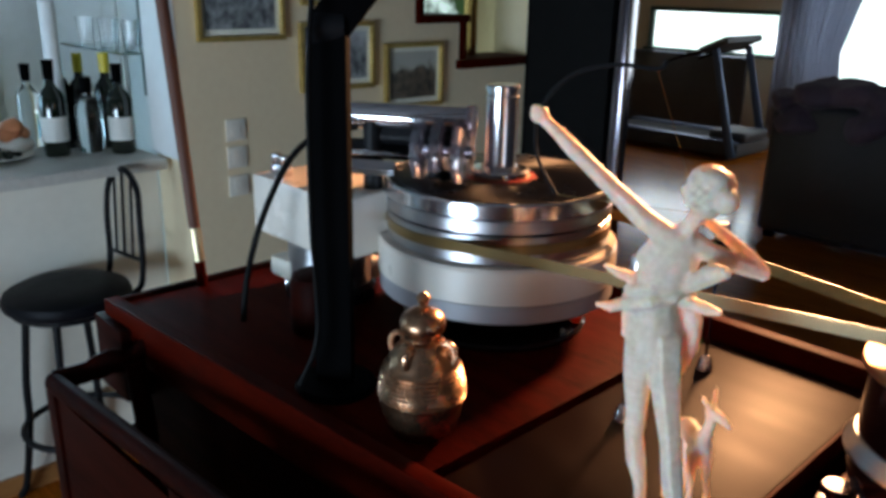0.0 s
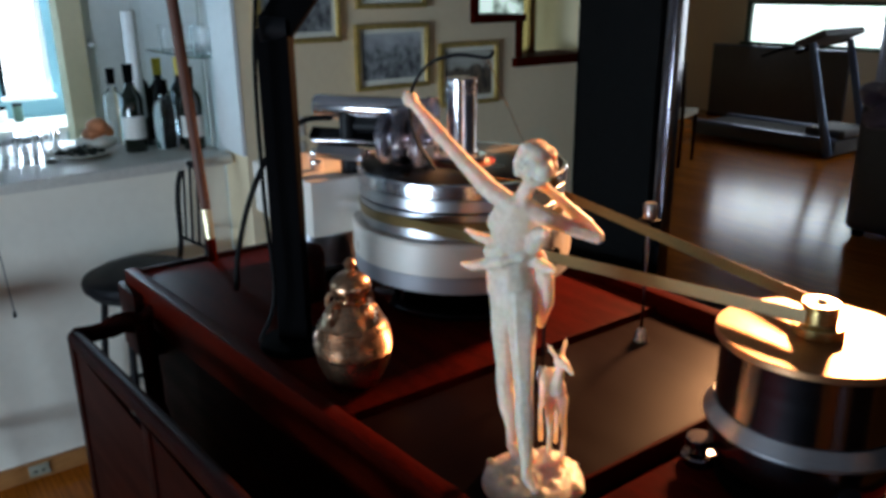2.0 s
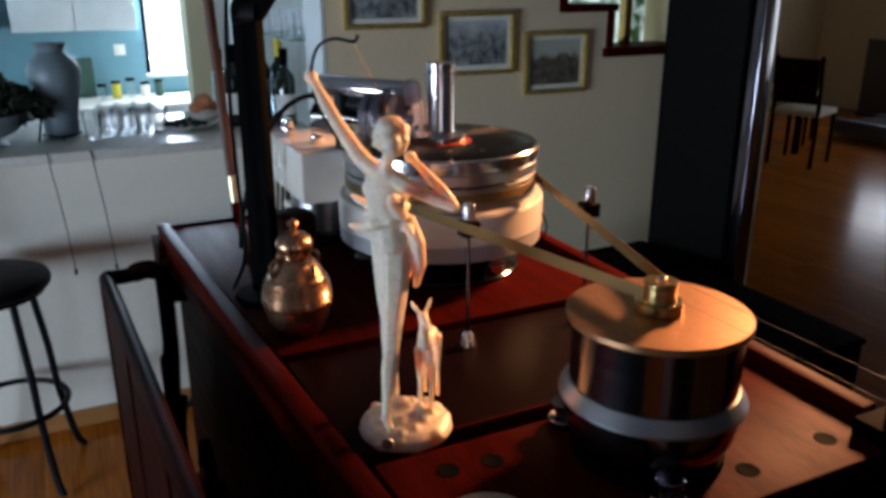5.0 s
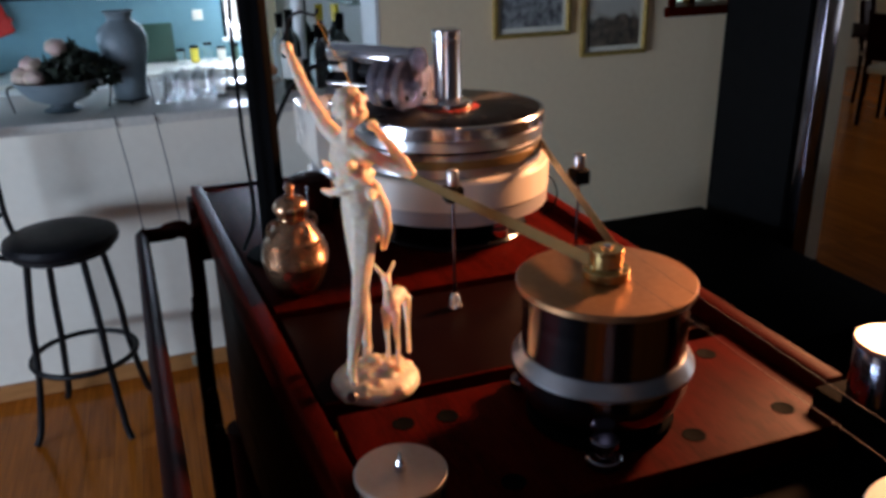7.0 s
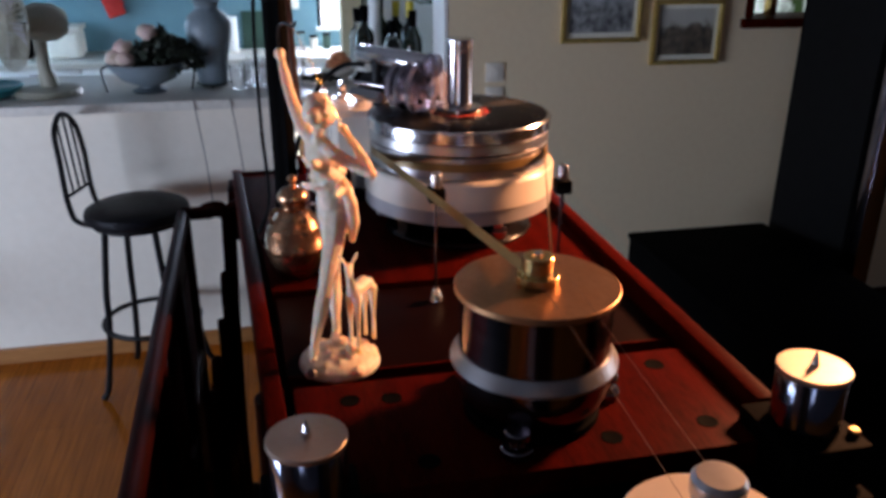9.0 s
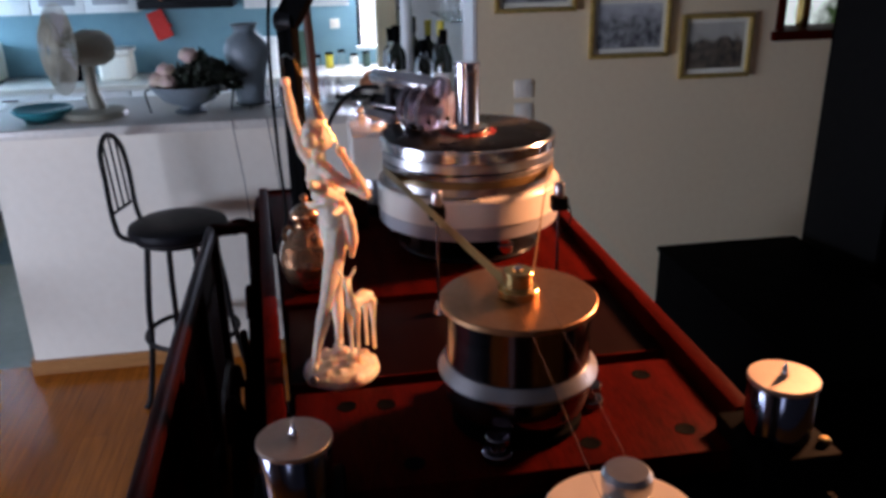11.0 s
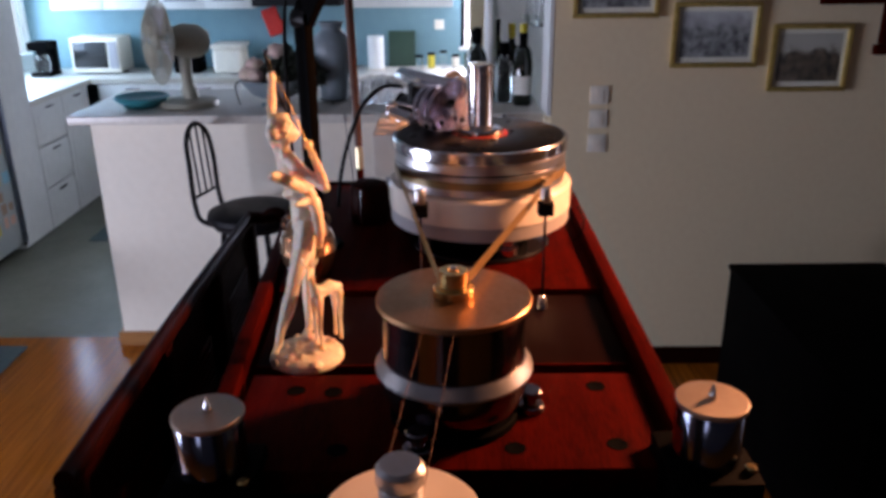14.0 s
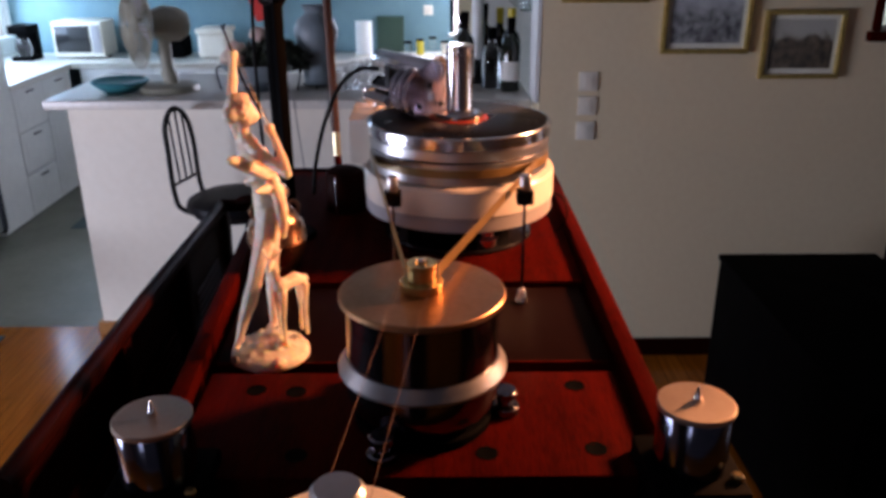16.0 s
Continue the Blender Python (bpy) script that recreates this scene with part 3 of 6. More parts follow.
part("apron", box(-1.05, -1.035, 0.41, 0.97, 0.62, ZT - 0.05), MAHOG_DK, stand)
part("bearer", box(0.017, 0.085, 0.43, 1.03, ZT - 0.10, ZT - 0.032, 0.004), BLACK, stand, "black cross bearer")
for lx in (-1.03, 0.0):
    for ly in (0.45 if lx > -0.5 else 0.42, 0.94):
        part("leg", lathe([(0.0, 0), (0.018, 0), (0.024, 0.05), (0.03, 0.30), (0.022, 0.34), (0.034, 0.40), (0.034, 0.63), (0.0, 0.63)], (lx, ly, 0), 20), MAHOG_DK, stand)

# ---- record player ----
PX, PY = -0.678, 0.783
deck = thing("record_player", (PX, PY, ZT), "massive aluminium and cream belt-drive record player with a record on it", "record player")
part("base_disc", lathe([(0, 0), (0.125, 0), (0.128, 0.003), (0.128, 0.006), (0.125, 0.009), (0, 0.009)], (PX, PY, ZT), 64), BLACK_GL, deck, "black base disc")
part("bearing_column", lathe([(0, 0), (0.085, 0), (0.09, 0.01), (0.09, 0.035), (0.12, 0.0515), (0, 0.0515)], (PX, PY, ZT + 0.009), 48), BLACK, deck)
for k in range(3):
    a = radians(20 + 120 * k)
    fx, fy = PX + 0.105 * math.cos(a), PY + 0.125 * math.sin(a)
    part("foot", lathe([(0, 0), (0.017, 0), (0.019, 0.003), (0.019, 0.014), (0.012, 0.018), (0.012, 0.0415), (0, 0.0415)], (fx, fy, ZT + 0.0095), 24), CHROME, deck, "polished metal foot")
Z0 = 1.213
part("lower_ring", lathe([(0, 0), (0.1575, 0), (0.1605, 0.0015), (0.1605, 0.0235), (0, 0.0235)], (PX, PY, Z0), 128), GREYPL, deck, "grey acrylic ring", sharp=20)
part("plinth_ring", lathe([(0, 0.0245), (0.1605, 0.0245), (0.1622, 0.0255), (0.1622, 0.0660), (0.1595, 0.0705), (0.151, 0.0715), (0, 0.0715)], (PX, PY, Z0), 128), CREAM, deck, "cream acrylic ring", sharp=20)
part("lower_platter", lathe([(0, 0.0725), (0.1485, 0.0725), (0.1498, 0.0735), (0.1498, 0.1065), (0.1485, 0.1075), (0, 0.1075)], (PX, PY, Z0), 128), BRUSHED, deck, "brushed aluminium belt drum", sharp=20)
part("groove", lathe([(0, 0.1076), (0.1470, 0.1076), (0.1470, 0.1110), (0, 0.1110)], (PX, PY, Z0), 96), STEEL_DK, deck, "dark turned groove", sharp=20)
part("middle_platter", lathe([(0, 0.1111), (0.1502, 0.1111), (0.1510, 0.1119), (0.1510, 0.1262), (0.1500, 0.1272), (0, 0.1272)], (PX, PY, Z0), 128), BRUSHED, deck, "brushed aluminium platter band", sharp=20)
part("upper_platter", lathe([(0, 0.1274), (0.1485, 0.1274), (0.1485, 0.1290), (0.1530, 0.1294), (0.1538, 0.1302), (0.1538, 0.1468), (0.1524, 0.1490), (0.1482, 0.1490), (0.1475, 0.1470), (0, 0.1470)], (PX, PY, Z0), 128), CHROME, deck, "polished aluminium platter rim", sharp=20)
rec = [(0.0, 0.1475)] + [(0.146, 0.1475), (0.1465, 0.1485), (0.145, 0.1495)]
rec += [(0.052, 0.1494), (0, 0.1494)]
part("record", lathe(rec, (PX, PY, Z0), 96), VINYL, deck, "shiny black vinyl record")
part("record_label", lathe([(0, 0), (0.05, 0), (0.05, 0.0006), (0, 0.0006)], (PX, PY, Z0 + 0.1496), 48), LABEL, deck, "dark red paper label")
CZ = Z0 + 0.1505
clamp = part("clamp", lathe([(0, 0), (0.038, 0), (0.0395, 0.002), (0.0395, 0.007), (0.036, 0.0095), (0.026, 0.011), (0.0225, 0.013), (0.0215, 0.016), (0.0215, 0.099), (0.0225, 0.1), (0.0225, 0.104), (0.0205, 0.106), (0.0205, 0.109), (0.0225, 0.111), (0.0225, 0.117), (0.0205, 0.119), (0, 0.119)], (PX, PY, CZ), 48), CHROME, deck, "tall polished record clamp", sharp=20)
part("clamp_ring", lathe([(0.0, 0.0), (0.041, 0.0), (0.041, 0.0025), (0, 0.0025)], (PX, PY, CZ - 0.0005), 48), COPPER, clamp)

# ---- tonearm tower ----
arm = thing("tonearm_tower", (-0.90, 0.65, ZT), "cream tonearm block on grey metal pillar with acrylic discs", "tonearm")
part("base", lathe([(0, 0), (0.066, 0), (0.068, 0.004), (0.068, 0.02), (0.064, 0.025), (0, 0.025)], (-0.895, 0.66, ZT + 0.0005), 48), BLACK_GL, arm)
part("rear_puck", lathe([(0, 0), (0.037, 0), (0.038, 0.003), (0.038, 0.066), (0.034, 0.076), (0.022, 0.081), (0, 0.082)], (-0.800, 0.572, ZT + 0.0005), 36), MAHOG_DK, arm, "dark rounded cylinder")
part("rod", lathe([(0, 0), (0.0025, 0), (0.0025, 0.075), (0, 0.075)], (-0.752, 0.560, ZT + 0.0005), 10), CHROME, arm)
part("pillar", lathe([(0, 0.025), (0.062, 0.025), (0.062, 0.085), (0.066, 0.09), (0, 0.09)], (-0.895, 0.66, ZT), 48), BRUSHED, arm, "brushed metal pillar")
part("pillar_base", box(-0.965, -0.845, 0.60, 0.72, ZT + 0.026, ZT + 0.055, 0.004), PLASTIC_W, arm)
part("block", box(-0.98, -0.775, 0.585, 0.725, 1.255, 1.340, 0.006), CREAM, arm, "cream lacquered block")
for cx, cy in ((-0.95, 0.61), (-0.93, 0.61), (-0.85, 0.635), (-0.80, 0.70)):
    part("adjuster", lathe([(0, 0), (0.009, 0), (0.010, 0.002), (0.010, 0.012), (0.007, 0.014), (0.0085, 0.016), (0.0085, 0.027), (0.006, 0.03), (0, 0.03)], (cx, cy, 1.3405), 20), CHROME, arm, "chrome adjuster knob")
part("upright", lathe([(0, 0), (0.013, 0), (0.013, 0.09), (0, 0.09)], (-0.80, 0.665, 1.3405), 24), IRON, arm)
A, B = Vector((-0.848, 0.640, 1.437)), Vector((-0.693, 0.740, 1.437))
part("bearing_tube", tube([A, A.lerp(B, 0.02), A.lerp(B, 0.98), B], [0.0155, 0.0175, 0.0175, 0.0155], 28), CHROME, arm, "polished bearing tube")
part("saddle", tube([A.lerp(B, 0.25) + Vector((0, 0, -0.026)), A.lerp(B, 0.9) + Vector((0, 0, -0.026))], 0.011, 12), IRON, arm)
d = (B - A).normalized()
for f, r in ((0.66, 0.040), (0.80, 0.043), (0.96, 0.046)):
    c = A.lerp(B, f) + Vector((0.004, -0.006, -0.040))
    disc = part("acrylic_disc", tube([c - d * 0.007, c - d * 0.006, c + d * 0.006, c + d * 0.007], [r - 0.002, r, r, r - 0.002], 40), ACRYL, arm, "frosted lavender acrylic disc")
    part("boss", tube([c - d * 0.0125, c + d * 0.0125], 0.008, 16), CHROME, arm)
    # three small dark discs laid on the face stand in for holes
    for dx, dz in ((0.0, 0.018), (-0.022, -0.016), (0.022, -0.016)):
        e = c + Vector((-d.y, d.x, 0)) * dx + Vector((0, 0, dz))
        part("screw_or_hole_disc", tube([e + d * 0.0065, e + d * 0.0085], 0.0045, 12), IRON, disc)
part("slide_box", tube([A.lerp(B, -0.05) + Vector((0, 0, -0.045)), A.lerp(B, 0.55) + Vector((0, 0, -0.045))], 0.013, 4), BLACK, arm, "black slide housing")
part("slide_box", tube([A.lerp(B, 0.1) + Vector((0.02, -0.03, -0.062)), A.lerp(B, 0.5) + Vector((0.02, -0.03, -0.062))], 0.010, 4), BRUSHED, arm)
part("counterweight", tube([A + d * 0.01 + Vector((0, 0, -0.052)), A + d * 0.045 + Vector((0, 0, -0.052))], 0.018, 24), IRON, arm)
part("arm_wand", tube([(-0.835, 0.625, 1.388), (-0.80, 0.65, 1.39), (-0.735, 0.715, 1.386), (-0.70, 0.70, 1.374)], 0.0038, 10), CHROME, arm, "thin chrome arm wand")
part("headshell", box(-0.713, -0.685, 0.685, 0.705, 1.3665, 1.376, 0.002), BLACK, arm)
part("end_cap", tube([B - d * 0.004, B + d * 0.006], 0.020, 24), ACRYL, arm)
arm_cable = single("cable", tube(curve([(-0.80, 0.64, 1.425), (-0.825, 0.605, 1.42), (-0.845, 0.565, 1.385), (-0.862, 0.530, 1.31), (-0.872, 0.508, 1.23), (-0.876, 0.500, 1.166)], 10), 0.0042, 10), RUBBER, "thick black cable arching from the tonearm to the stand", "cable")

single("lead", tube(curve([(-0.66, 0.9465, 1.236), (-0.655, 0.962, 1.226), (-0.652, 0.970, 1.200), (-0.656, 0.964, 1.175), (-0.665, 0.955, 1.1635)], 8), 0.0014, 8), RUBBER, "thin black lead looping from the player down to the stand", "cable")

# ---- flywheel ----
FX, FY = -0.092, 0.728
fly = thing("flywheel", (FX, FY, ZT), "heavy polished steel flywheel drum with a brass pulley on top", "flywheel")
part("base_disc", lathe([(0, 0), (0.072, 0), (0.074, 0.002), (0.074, 0.010), (0.072, 0.012), (0, 0.012)], (FX, FY, ZT + 0.0005), 64), BLACK, fly, "black base disc")
for k in range(3):
    a = radians(-27 + 120 * k)
    part("foot", lathe([(0, 0), (0.0150, 0), (0.0165, 0.0015), (0.0165, 0.0085), (0.0150, 0.010), (0.0085, 0.0112), (0.0075, 0.0175), (0.0120, 0.0195), (0.0135, 0.0210), (0.0135, 0.0270), (0.0120, 0.0285), (0, 0.0285)], (FX + 0.0885 * math.cos(a), FY + 0.0885 * math.sin(a), ZT + 0.0005), 32), STEEL_DK, fly, "polished turned levelling foot", sharp=26)
part("lower_body", lathe([(0, 0), (0.060, 0), (0.068, 0.003), (0.0765, 0.012), (0.0815, 0.024), (0.0835, 0.036), (0.0835, 0.0505), (0, 0.0505)], (FX, FY, 1.1742), 72), STEEL_DK, fly, "dark polished lower drum")
part("collar", lathe([(0, 0), (0.0865, 0), (0.0892, 0.0012), (0.0892, 0.0042), (0.0815, 0.0165), (0, 0.0165)], (FX, FY, 1.2250), 96), BRUSHED, fly, "bright bevelled aluminium collar", sharp=20)
part("drum", lathe([(0, 0), (0.0798, 0), (0.0798, 0.056), (0.0808, 0.0622), (0, 0.0622)], (FX, FY, 1.2417), 96), STEEL_DK, fly, "dark mirror-polished drum", sharp=20)
part("top_disc", lathe([(0, 0), (0.0850, 0), (0.0858, 0.0008), (0.0858, 0.0060), (0.0848, 0.0070), (0, 0.0070)], (FX, FY, 1.3042), 96), COPPERDISC, fly, "satin bronze-toned top disc", sharp=20)
pulley = part("pulley", lathe([(0, 0), (0.0215, 0), (0.0225, 0.001), (0.0225, 0.0095), (0.0215, 0.0105), (0.0158, 0.0108), (0.0152, 0.0120), (0.0152, 0.0255), (0.0160, 0.0268), (0.0160, 0.0292), (0.0152, 0.0300), (0.0070, 0.0300), (0.0055, 0.0270), (0, 0.0270)], (FX, FY, 1.3114), 48), BRASS, fly, "brass drive pulley", sharp=26)
part("centre_pin", lathe([(0, 0), (0.0045, 0), (0.0045, 0.0055), (0.003, 0.0065), (0, 0.0065)], (FX, FY, 1.3385), 16), CHROME, pulley)


def strap(name, a, b, height, label):
    """A flat tape standing on edge between two points."""
    a, b = Vector(a), Vector(b)
    s = (b - a).cross(Vector((0, 0, 1))).normalized() * 0.0004
    bm = bmesh.new()
    n = 8
    rows = []
    for i in range(n + 1):
        p = a.lerp(b, i / n)
        rows.append([bm.verts.new(p + s * k + Vector((0, 0, h))) for k, h in ((-1, -height / 2), (1, -height / 2), (1, height / 2), (-1, height / 2))])
    for r0, r1 in zip(rows, rows[1:]):
        for k in range(4):
            bm.faces.new((r0[k], r0[(k + 1) % 4], r1[(k + 1) % 4], r1[k]))
    bm.faces.new(rows[0])
    bm.faces.new(rows[-1])
    return bm


TB = 1.3055
belt = thing("drive_tape", (-0.39, 0.76, TB), "flat gold drive tape running from the platter to the flywheel pulley", "belt")
part("run", strap("run", (PX + 0.004, PY - 0.1508, TB), (FX - 0.004, FY - 0.0164, 1.330), 0.013, ""), TAPE, belt)
part("run", strap("run", (PX + 0.004, PY + 0.1508, TB), (FX - 0.004, FY + 0.0164, 1.330), 0.013, ""), TAPE, belt)
part("wrap", lathe([(0.1503, -0.0065), (0.1510, -0.0065), (0.1510, 0.0065), (0.1503, 0.0065)], (PX, PY, TB), 96), TAPE, belt)


def guide(at):
    g = thing("tape_guide", at, "slim upright tape guide with black block on a pointed steel foot", "tape guide", "tape guides")
    x, y, z = at
    part("foot", lathe([(0, 0), (0.0095, 0), (0.0105, 0.002), (0.006, 0.018), (0.004, 0.020), (0, 0.020)], (x, y, z + 0.0005), 20), CHROME, g, "conical steel foot")
    part("rod", lathe([(0, 0.02), (0.0022, 0.02), (0.0022, 0.15), (0, 0.15)], (x, y, z), 12), STEEL_DK, g)
    part("block", box(x - 0.0115, x + 0.0115, y - 0.0115, y + 0.0115, z + 0.150, z + 0.170, 0.003), RUBBER, g, "black clamping block")
    part("cap", lathe([(0, 0.1705), (0.0075, 0.1705), (0.008, 0.172), (0.008, 0.189), (0.007, 0.191), (0, 0.191)], (x, y, z), 20), BRUSHED, g, "silver cap")
    return g


guide((-0.392, 0.684, ZT - 0.008))
guide((-0.396, 0.866, ZT - 0.008))


def canister(x, y, top, label):
    m = thing("spiked_weight", (x, y, ZT - 0.03), label, "weight", "spiked weights")
    part("bracket", box(x - 0.045, x + 0.05, y - 0.045, y + 0.045, ZT - 0.029, top - 0.066, 0.004), BLACK, m, "black mounting bracket")
    part("body", lathe([(0, 0), (0.033, 0), (0.0345, 0.0015), (0.0345, 0.0585), (0.0335, 0.060), (0, 0.060)], (x, y, top - 0.0655), 48), STEEL, m, "polished steel cylinder")
    part("lid", lathe([(0, 0), (0.0355, 0), (0.036, 0.001), (0.036, 0.0045), (0.035, 0.0055), (0, 0.0055)], (x, y, top - 0.0053), 48), TOPDISC, m, "satin aluminium lid")
    part("spike", lathe([(0, 0), (0.0045, 0), (0.0045, 0.003), (0.0036, 0.006), (0.0005, 0.0165), (0, 0.017)], (x, y, top + 0.0004), 16), CHROME, m)
    part("screw_or_hole_disc", lathe([(0, 0), (0.006, 0), (0.006, 0.005), (0.004, 0.007), (0, 0.007)], (x + 0.03, y + 0.036, top - 0.0655), 16), BRASS, m)
    return m


canister(0.029, 0.482, 1.241, "polished steel cylinder with a pointed spike on a black bracket")
canister(0.020, 0.984, 1.246, "polished steel cylinder with a pointed spike on a black bracket")

# motor tower in front of the stand
mot = thing("motor_tower", (0.315, 0.69, 0), "black motor tower with a white disc and knurled metal pulley", "motor")
part("pedestal", box(0.245, 0.385, 0.615, 0.765, 0, 1.30, 0.006), BLACK, mot)
part("motor_body", lathe([(0, 0), (0.047, 0), (0.048, 0.002), (0.048, 0.04), (0, 0.04)], (0.315, 0.69, 1.3005), 48), BLACK, mot)
part("disc", lathe([(0, 0), (0.049, 0), (0.050, 0.001), (0.050, 0.005), (0.049, 0.006), (0.024, 0.0065), (0.021, 0.012), (0, 0.012)], (0.315, 0.69, 1.341), 56), CREAM, mot, "cream disc with raised hub")
kn = [(0, 0), (0.0135, 0)]
for k in range(4):
    kn += [(0.0135, 0.002 + 0.004 * k), (0.0118, 0.003 + 0.004 * k), (0.0118, 0.004 + 0.004 * k), (0.0135, 0.005 + 0.004 * k)]
kn += [(0.0150, 0.019), (0.0150, 0.0275), (0.0125, 0.0305), (0, 0.0308)]
part("knob", lathe(kn, (0.315, 0.69, 1.3532), 36), BRUSHED, mot, "grooved metal pulley")
thread = thing("drive_thread", (0.11, 0.71, 1.33), "pair of thin drive threads from motor to flywheel", "thread")
for s in (-1, 1):
    part("run", tube([(FX, FY + s * 0.0163, 1.3395), (0.11, 0.709 + s * 0.0141, 1.352), (0.315, 0.69 + s * 0.0134, 1.3615)], 0.00020, 6), STICK, thread)

# ---- copper jar ----
JX, JY = -0.512, 0.496
jar = thing("copper_jar", (JX, JY, ZT), "bulging ribbed copper jar with small handles and a domed lid", "jar")
prof = [(0, 0), (0.0235, 0), (0.0255, 0.0015)]
for k in range(25):
    u = k / 24
    r = 0.018 + 0.026 * math.sin(math.pi * (0.08 + 0.90 * u)) ** 0.75
    z = 0.003 + 0.101 * u
    prof += [(r, z), (r + 0.0012, z + 0.0010), (r + 0.0012, z + 0.0022), (r, z + 0.0032)] if 10 <= k <= 17 else [(r, z)]
prof += [(0.0185, 0.1055), (0, 0.1055)]
part("body", lathe(prof, (JX, JY, ZT + 0.0005), 56), COPPER, jar, sharp=50)
dome = [(0, 0.1065), (0.0175, 0.1065), (0.0190, 0.1080)]
for k in range(9):
    a = radians(-38 + 15 * k)
    dome.append((0.0235 * math.cos(a), 0.1225 + 0.0175 * math.sin(a)))
dome += [(0.0055, 0.1405), (0, 0.1405)]
lid = part("lid", lathe(dome, (JX, JY, ZT), 40), COPPER, jar, "domed copper lid", sharp=50)
part("finial", lathe([(0, 0.1407), (0.0048, 0.1407), (0.0040, 0.1430), (0.0062, 0.1470), (0.0075, 0.1500), (0.0060, 0.1525), (0.0020, 0.1560), (0, 0.1560)], (JX, JY, ZT), 20), COPPER, lid)
for a in (20, 110, 200, 290):
    c, n = math.cos(radians(a)), math.sin(radians(a))
    loop = [(0.0345, 0.086), (0.0365, 0.094), (0.0350, 0.102), (0.0290, 0.107), (0.0235, 0.105), (0.0215, 0.100)]
    part("handle", tube(curve([(JX + r * c, JY + r * n, ZT + z) for r, z in loop], 5), 0.0030, 8), COPPER, jar)

# ---- statue ----


def limb(bm, points, radii):
    for (p, q), (r, s) in zip(zip(points, points[1:]), zip(radii, radii[1:])):
        p, q = Vector(p), Vector(q)
        n = max(2, int((q - p).length / 0.004))
        for i in range(n + 1):
            u = i / n
            blob(p.lerp(q, u), r + (s - r) * u, bm, 1)


sb = bmesh.new()
random.seed(4)
BASE = Vector((-0.243, 0.533, ZT - 0.0085))


def slab(p, q, r0, r1, wide, normal, n=None):
    """A flattened limb from p to q: wide times as broad across as it is thick along the normal."""
    p, q, normal = Vector(p), Vector(q), Vector(normal).normalized()
    n = n or max(2, int((q - p).length / 0.004))
    for i in range(n + 1):
        u = i / n
        got = bmesh.ops.create_icosphere(sb, subdivisions=2, radius=1.0)
        r = r0 + (r1 - r0) * u
        for v in got["verts"]:
            k = v.co.dot(normal)
            flatd = v.co - normal * k
            v.co = p.lerp(q, u) + Vector((flatd.x * r * wide, flatd.y * r * wide, flatd.z * r)) + normal * k * r


# rocky base, higher under the fawn
lathe([(0, 0), (0.0475, 0), (0.0495, 0.004), (0.0475, 0.011), (0.040, 0.016), (0.020, 0.020), (0, 0.021)], BASE, 40, sb, 0.97, 1.0)
for k in range(120):
    a, rr = random.uniform(0, 2 * math.pi), math.sqrt(random.random())
    h = 0.024 * (1.0 - 0.55 * rr * rr) + (0.008 if 0.9 < a < 3.0 else 0.0) * (1 - rr)
    w = random.uniform(0.0045, 0.0095)
    blob(BASE + Vector((0.0435 * rr * math.cos(a), 0.0435 * rr * math.sin(a), h * random.uniform(0.25, 1.0))), (w, w * random.uniform(0.7, 1.3), w * random.uniform(0.6, 1.0)), sb, 1)
# standing leg, and the leg set forward
limb(sb, [(-0.288, 0.533, 1.335), (-0.290, 0.534, 1.300), (-0.287, 0.534, 1.262), (-0.2875, 0.5335, 1.248), (-0.283, 0.5335, 1.225), (-0.276, 0.533, 1.203), (-0.274, 0.533, 1.184)], [0.0165, 0.0140, 0.0102, 0.0098, 0.0102, 0.0066, 0.0062])
limb(sb, [(-0.274, 0.533, 1.182), (-0.258, 0.527, 1.178)], [0.0066, 0.0050])
limb(sb, [(-0.272, 0.539, 1.335), (-0.263, 0.533, 1.300), (-0.249, 0.523, 1.266), (-0.245, 0.5205, 1.254), (-0.237, 0.514, 1.232), (-0.223, 0.505, 1.204), (-0.219, 0.502, 1.190)], [0.0170, 0.0145, 0.0106, 0.0100, 0.0104, 0.0066, 0.0060])
limb(sb, [(-0.219, 0.502, 1.188), (-0.205, 0.500, 1.183)], [0.0064, 0.0048])
# pelvis, waist, chest and shoulders
FACE = Vector((-0.58, 0.81, 0.0))
slab((-0.281, 0.536, 1.328), (-0.282, 0.535, 1.352), 0.0165, 0.0165, 1.32, FACE)
slab((-0.282, 0.535, 1.352), (-0.279, 0.531, 1.378), 0.0155, 0.0130, 1.28, FACE)
slab((-0.279, 0.531, 1.378), (-0.269, 0.525, 1.408), 0.0130, 0.0155, 1.38, FACE)
slab((-0.269, 0.525, 1.408), (-0.261, 0.521, 1.427), 0.0155, 0.0110, 1.60, FACE)
for cx, cy, cz in ((-0.276, 0.535, 1.407), (-0.260, 0.540, 1.404)):
    blob((cx, cy, cz), (0.0085, 0.0085, 0.0080), sb, 2)
limb(sb, [(-0.259, 0.522, 1.426), (-0.252, 0.522, 1.440), (-0.246, 0.523, 1.450)], [0.0090, 0.0075, 0.0075])
# head with swept hair gathered at the nape
blob((-0.243, 0.525, 1.463), (0.0140, 0.0140, 0.0175), sb, 3)
blob((-0.247, 0.534, 1.459), (0.0080, 0.0080, 0.0110), sb, 2)
limb(sb, [(-0.250, 0.540, 1.460), (-0.249, 0.542, 1.457)], [0.0030, 0.0025])
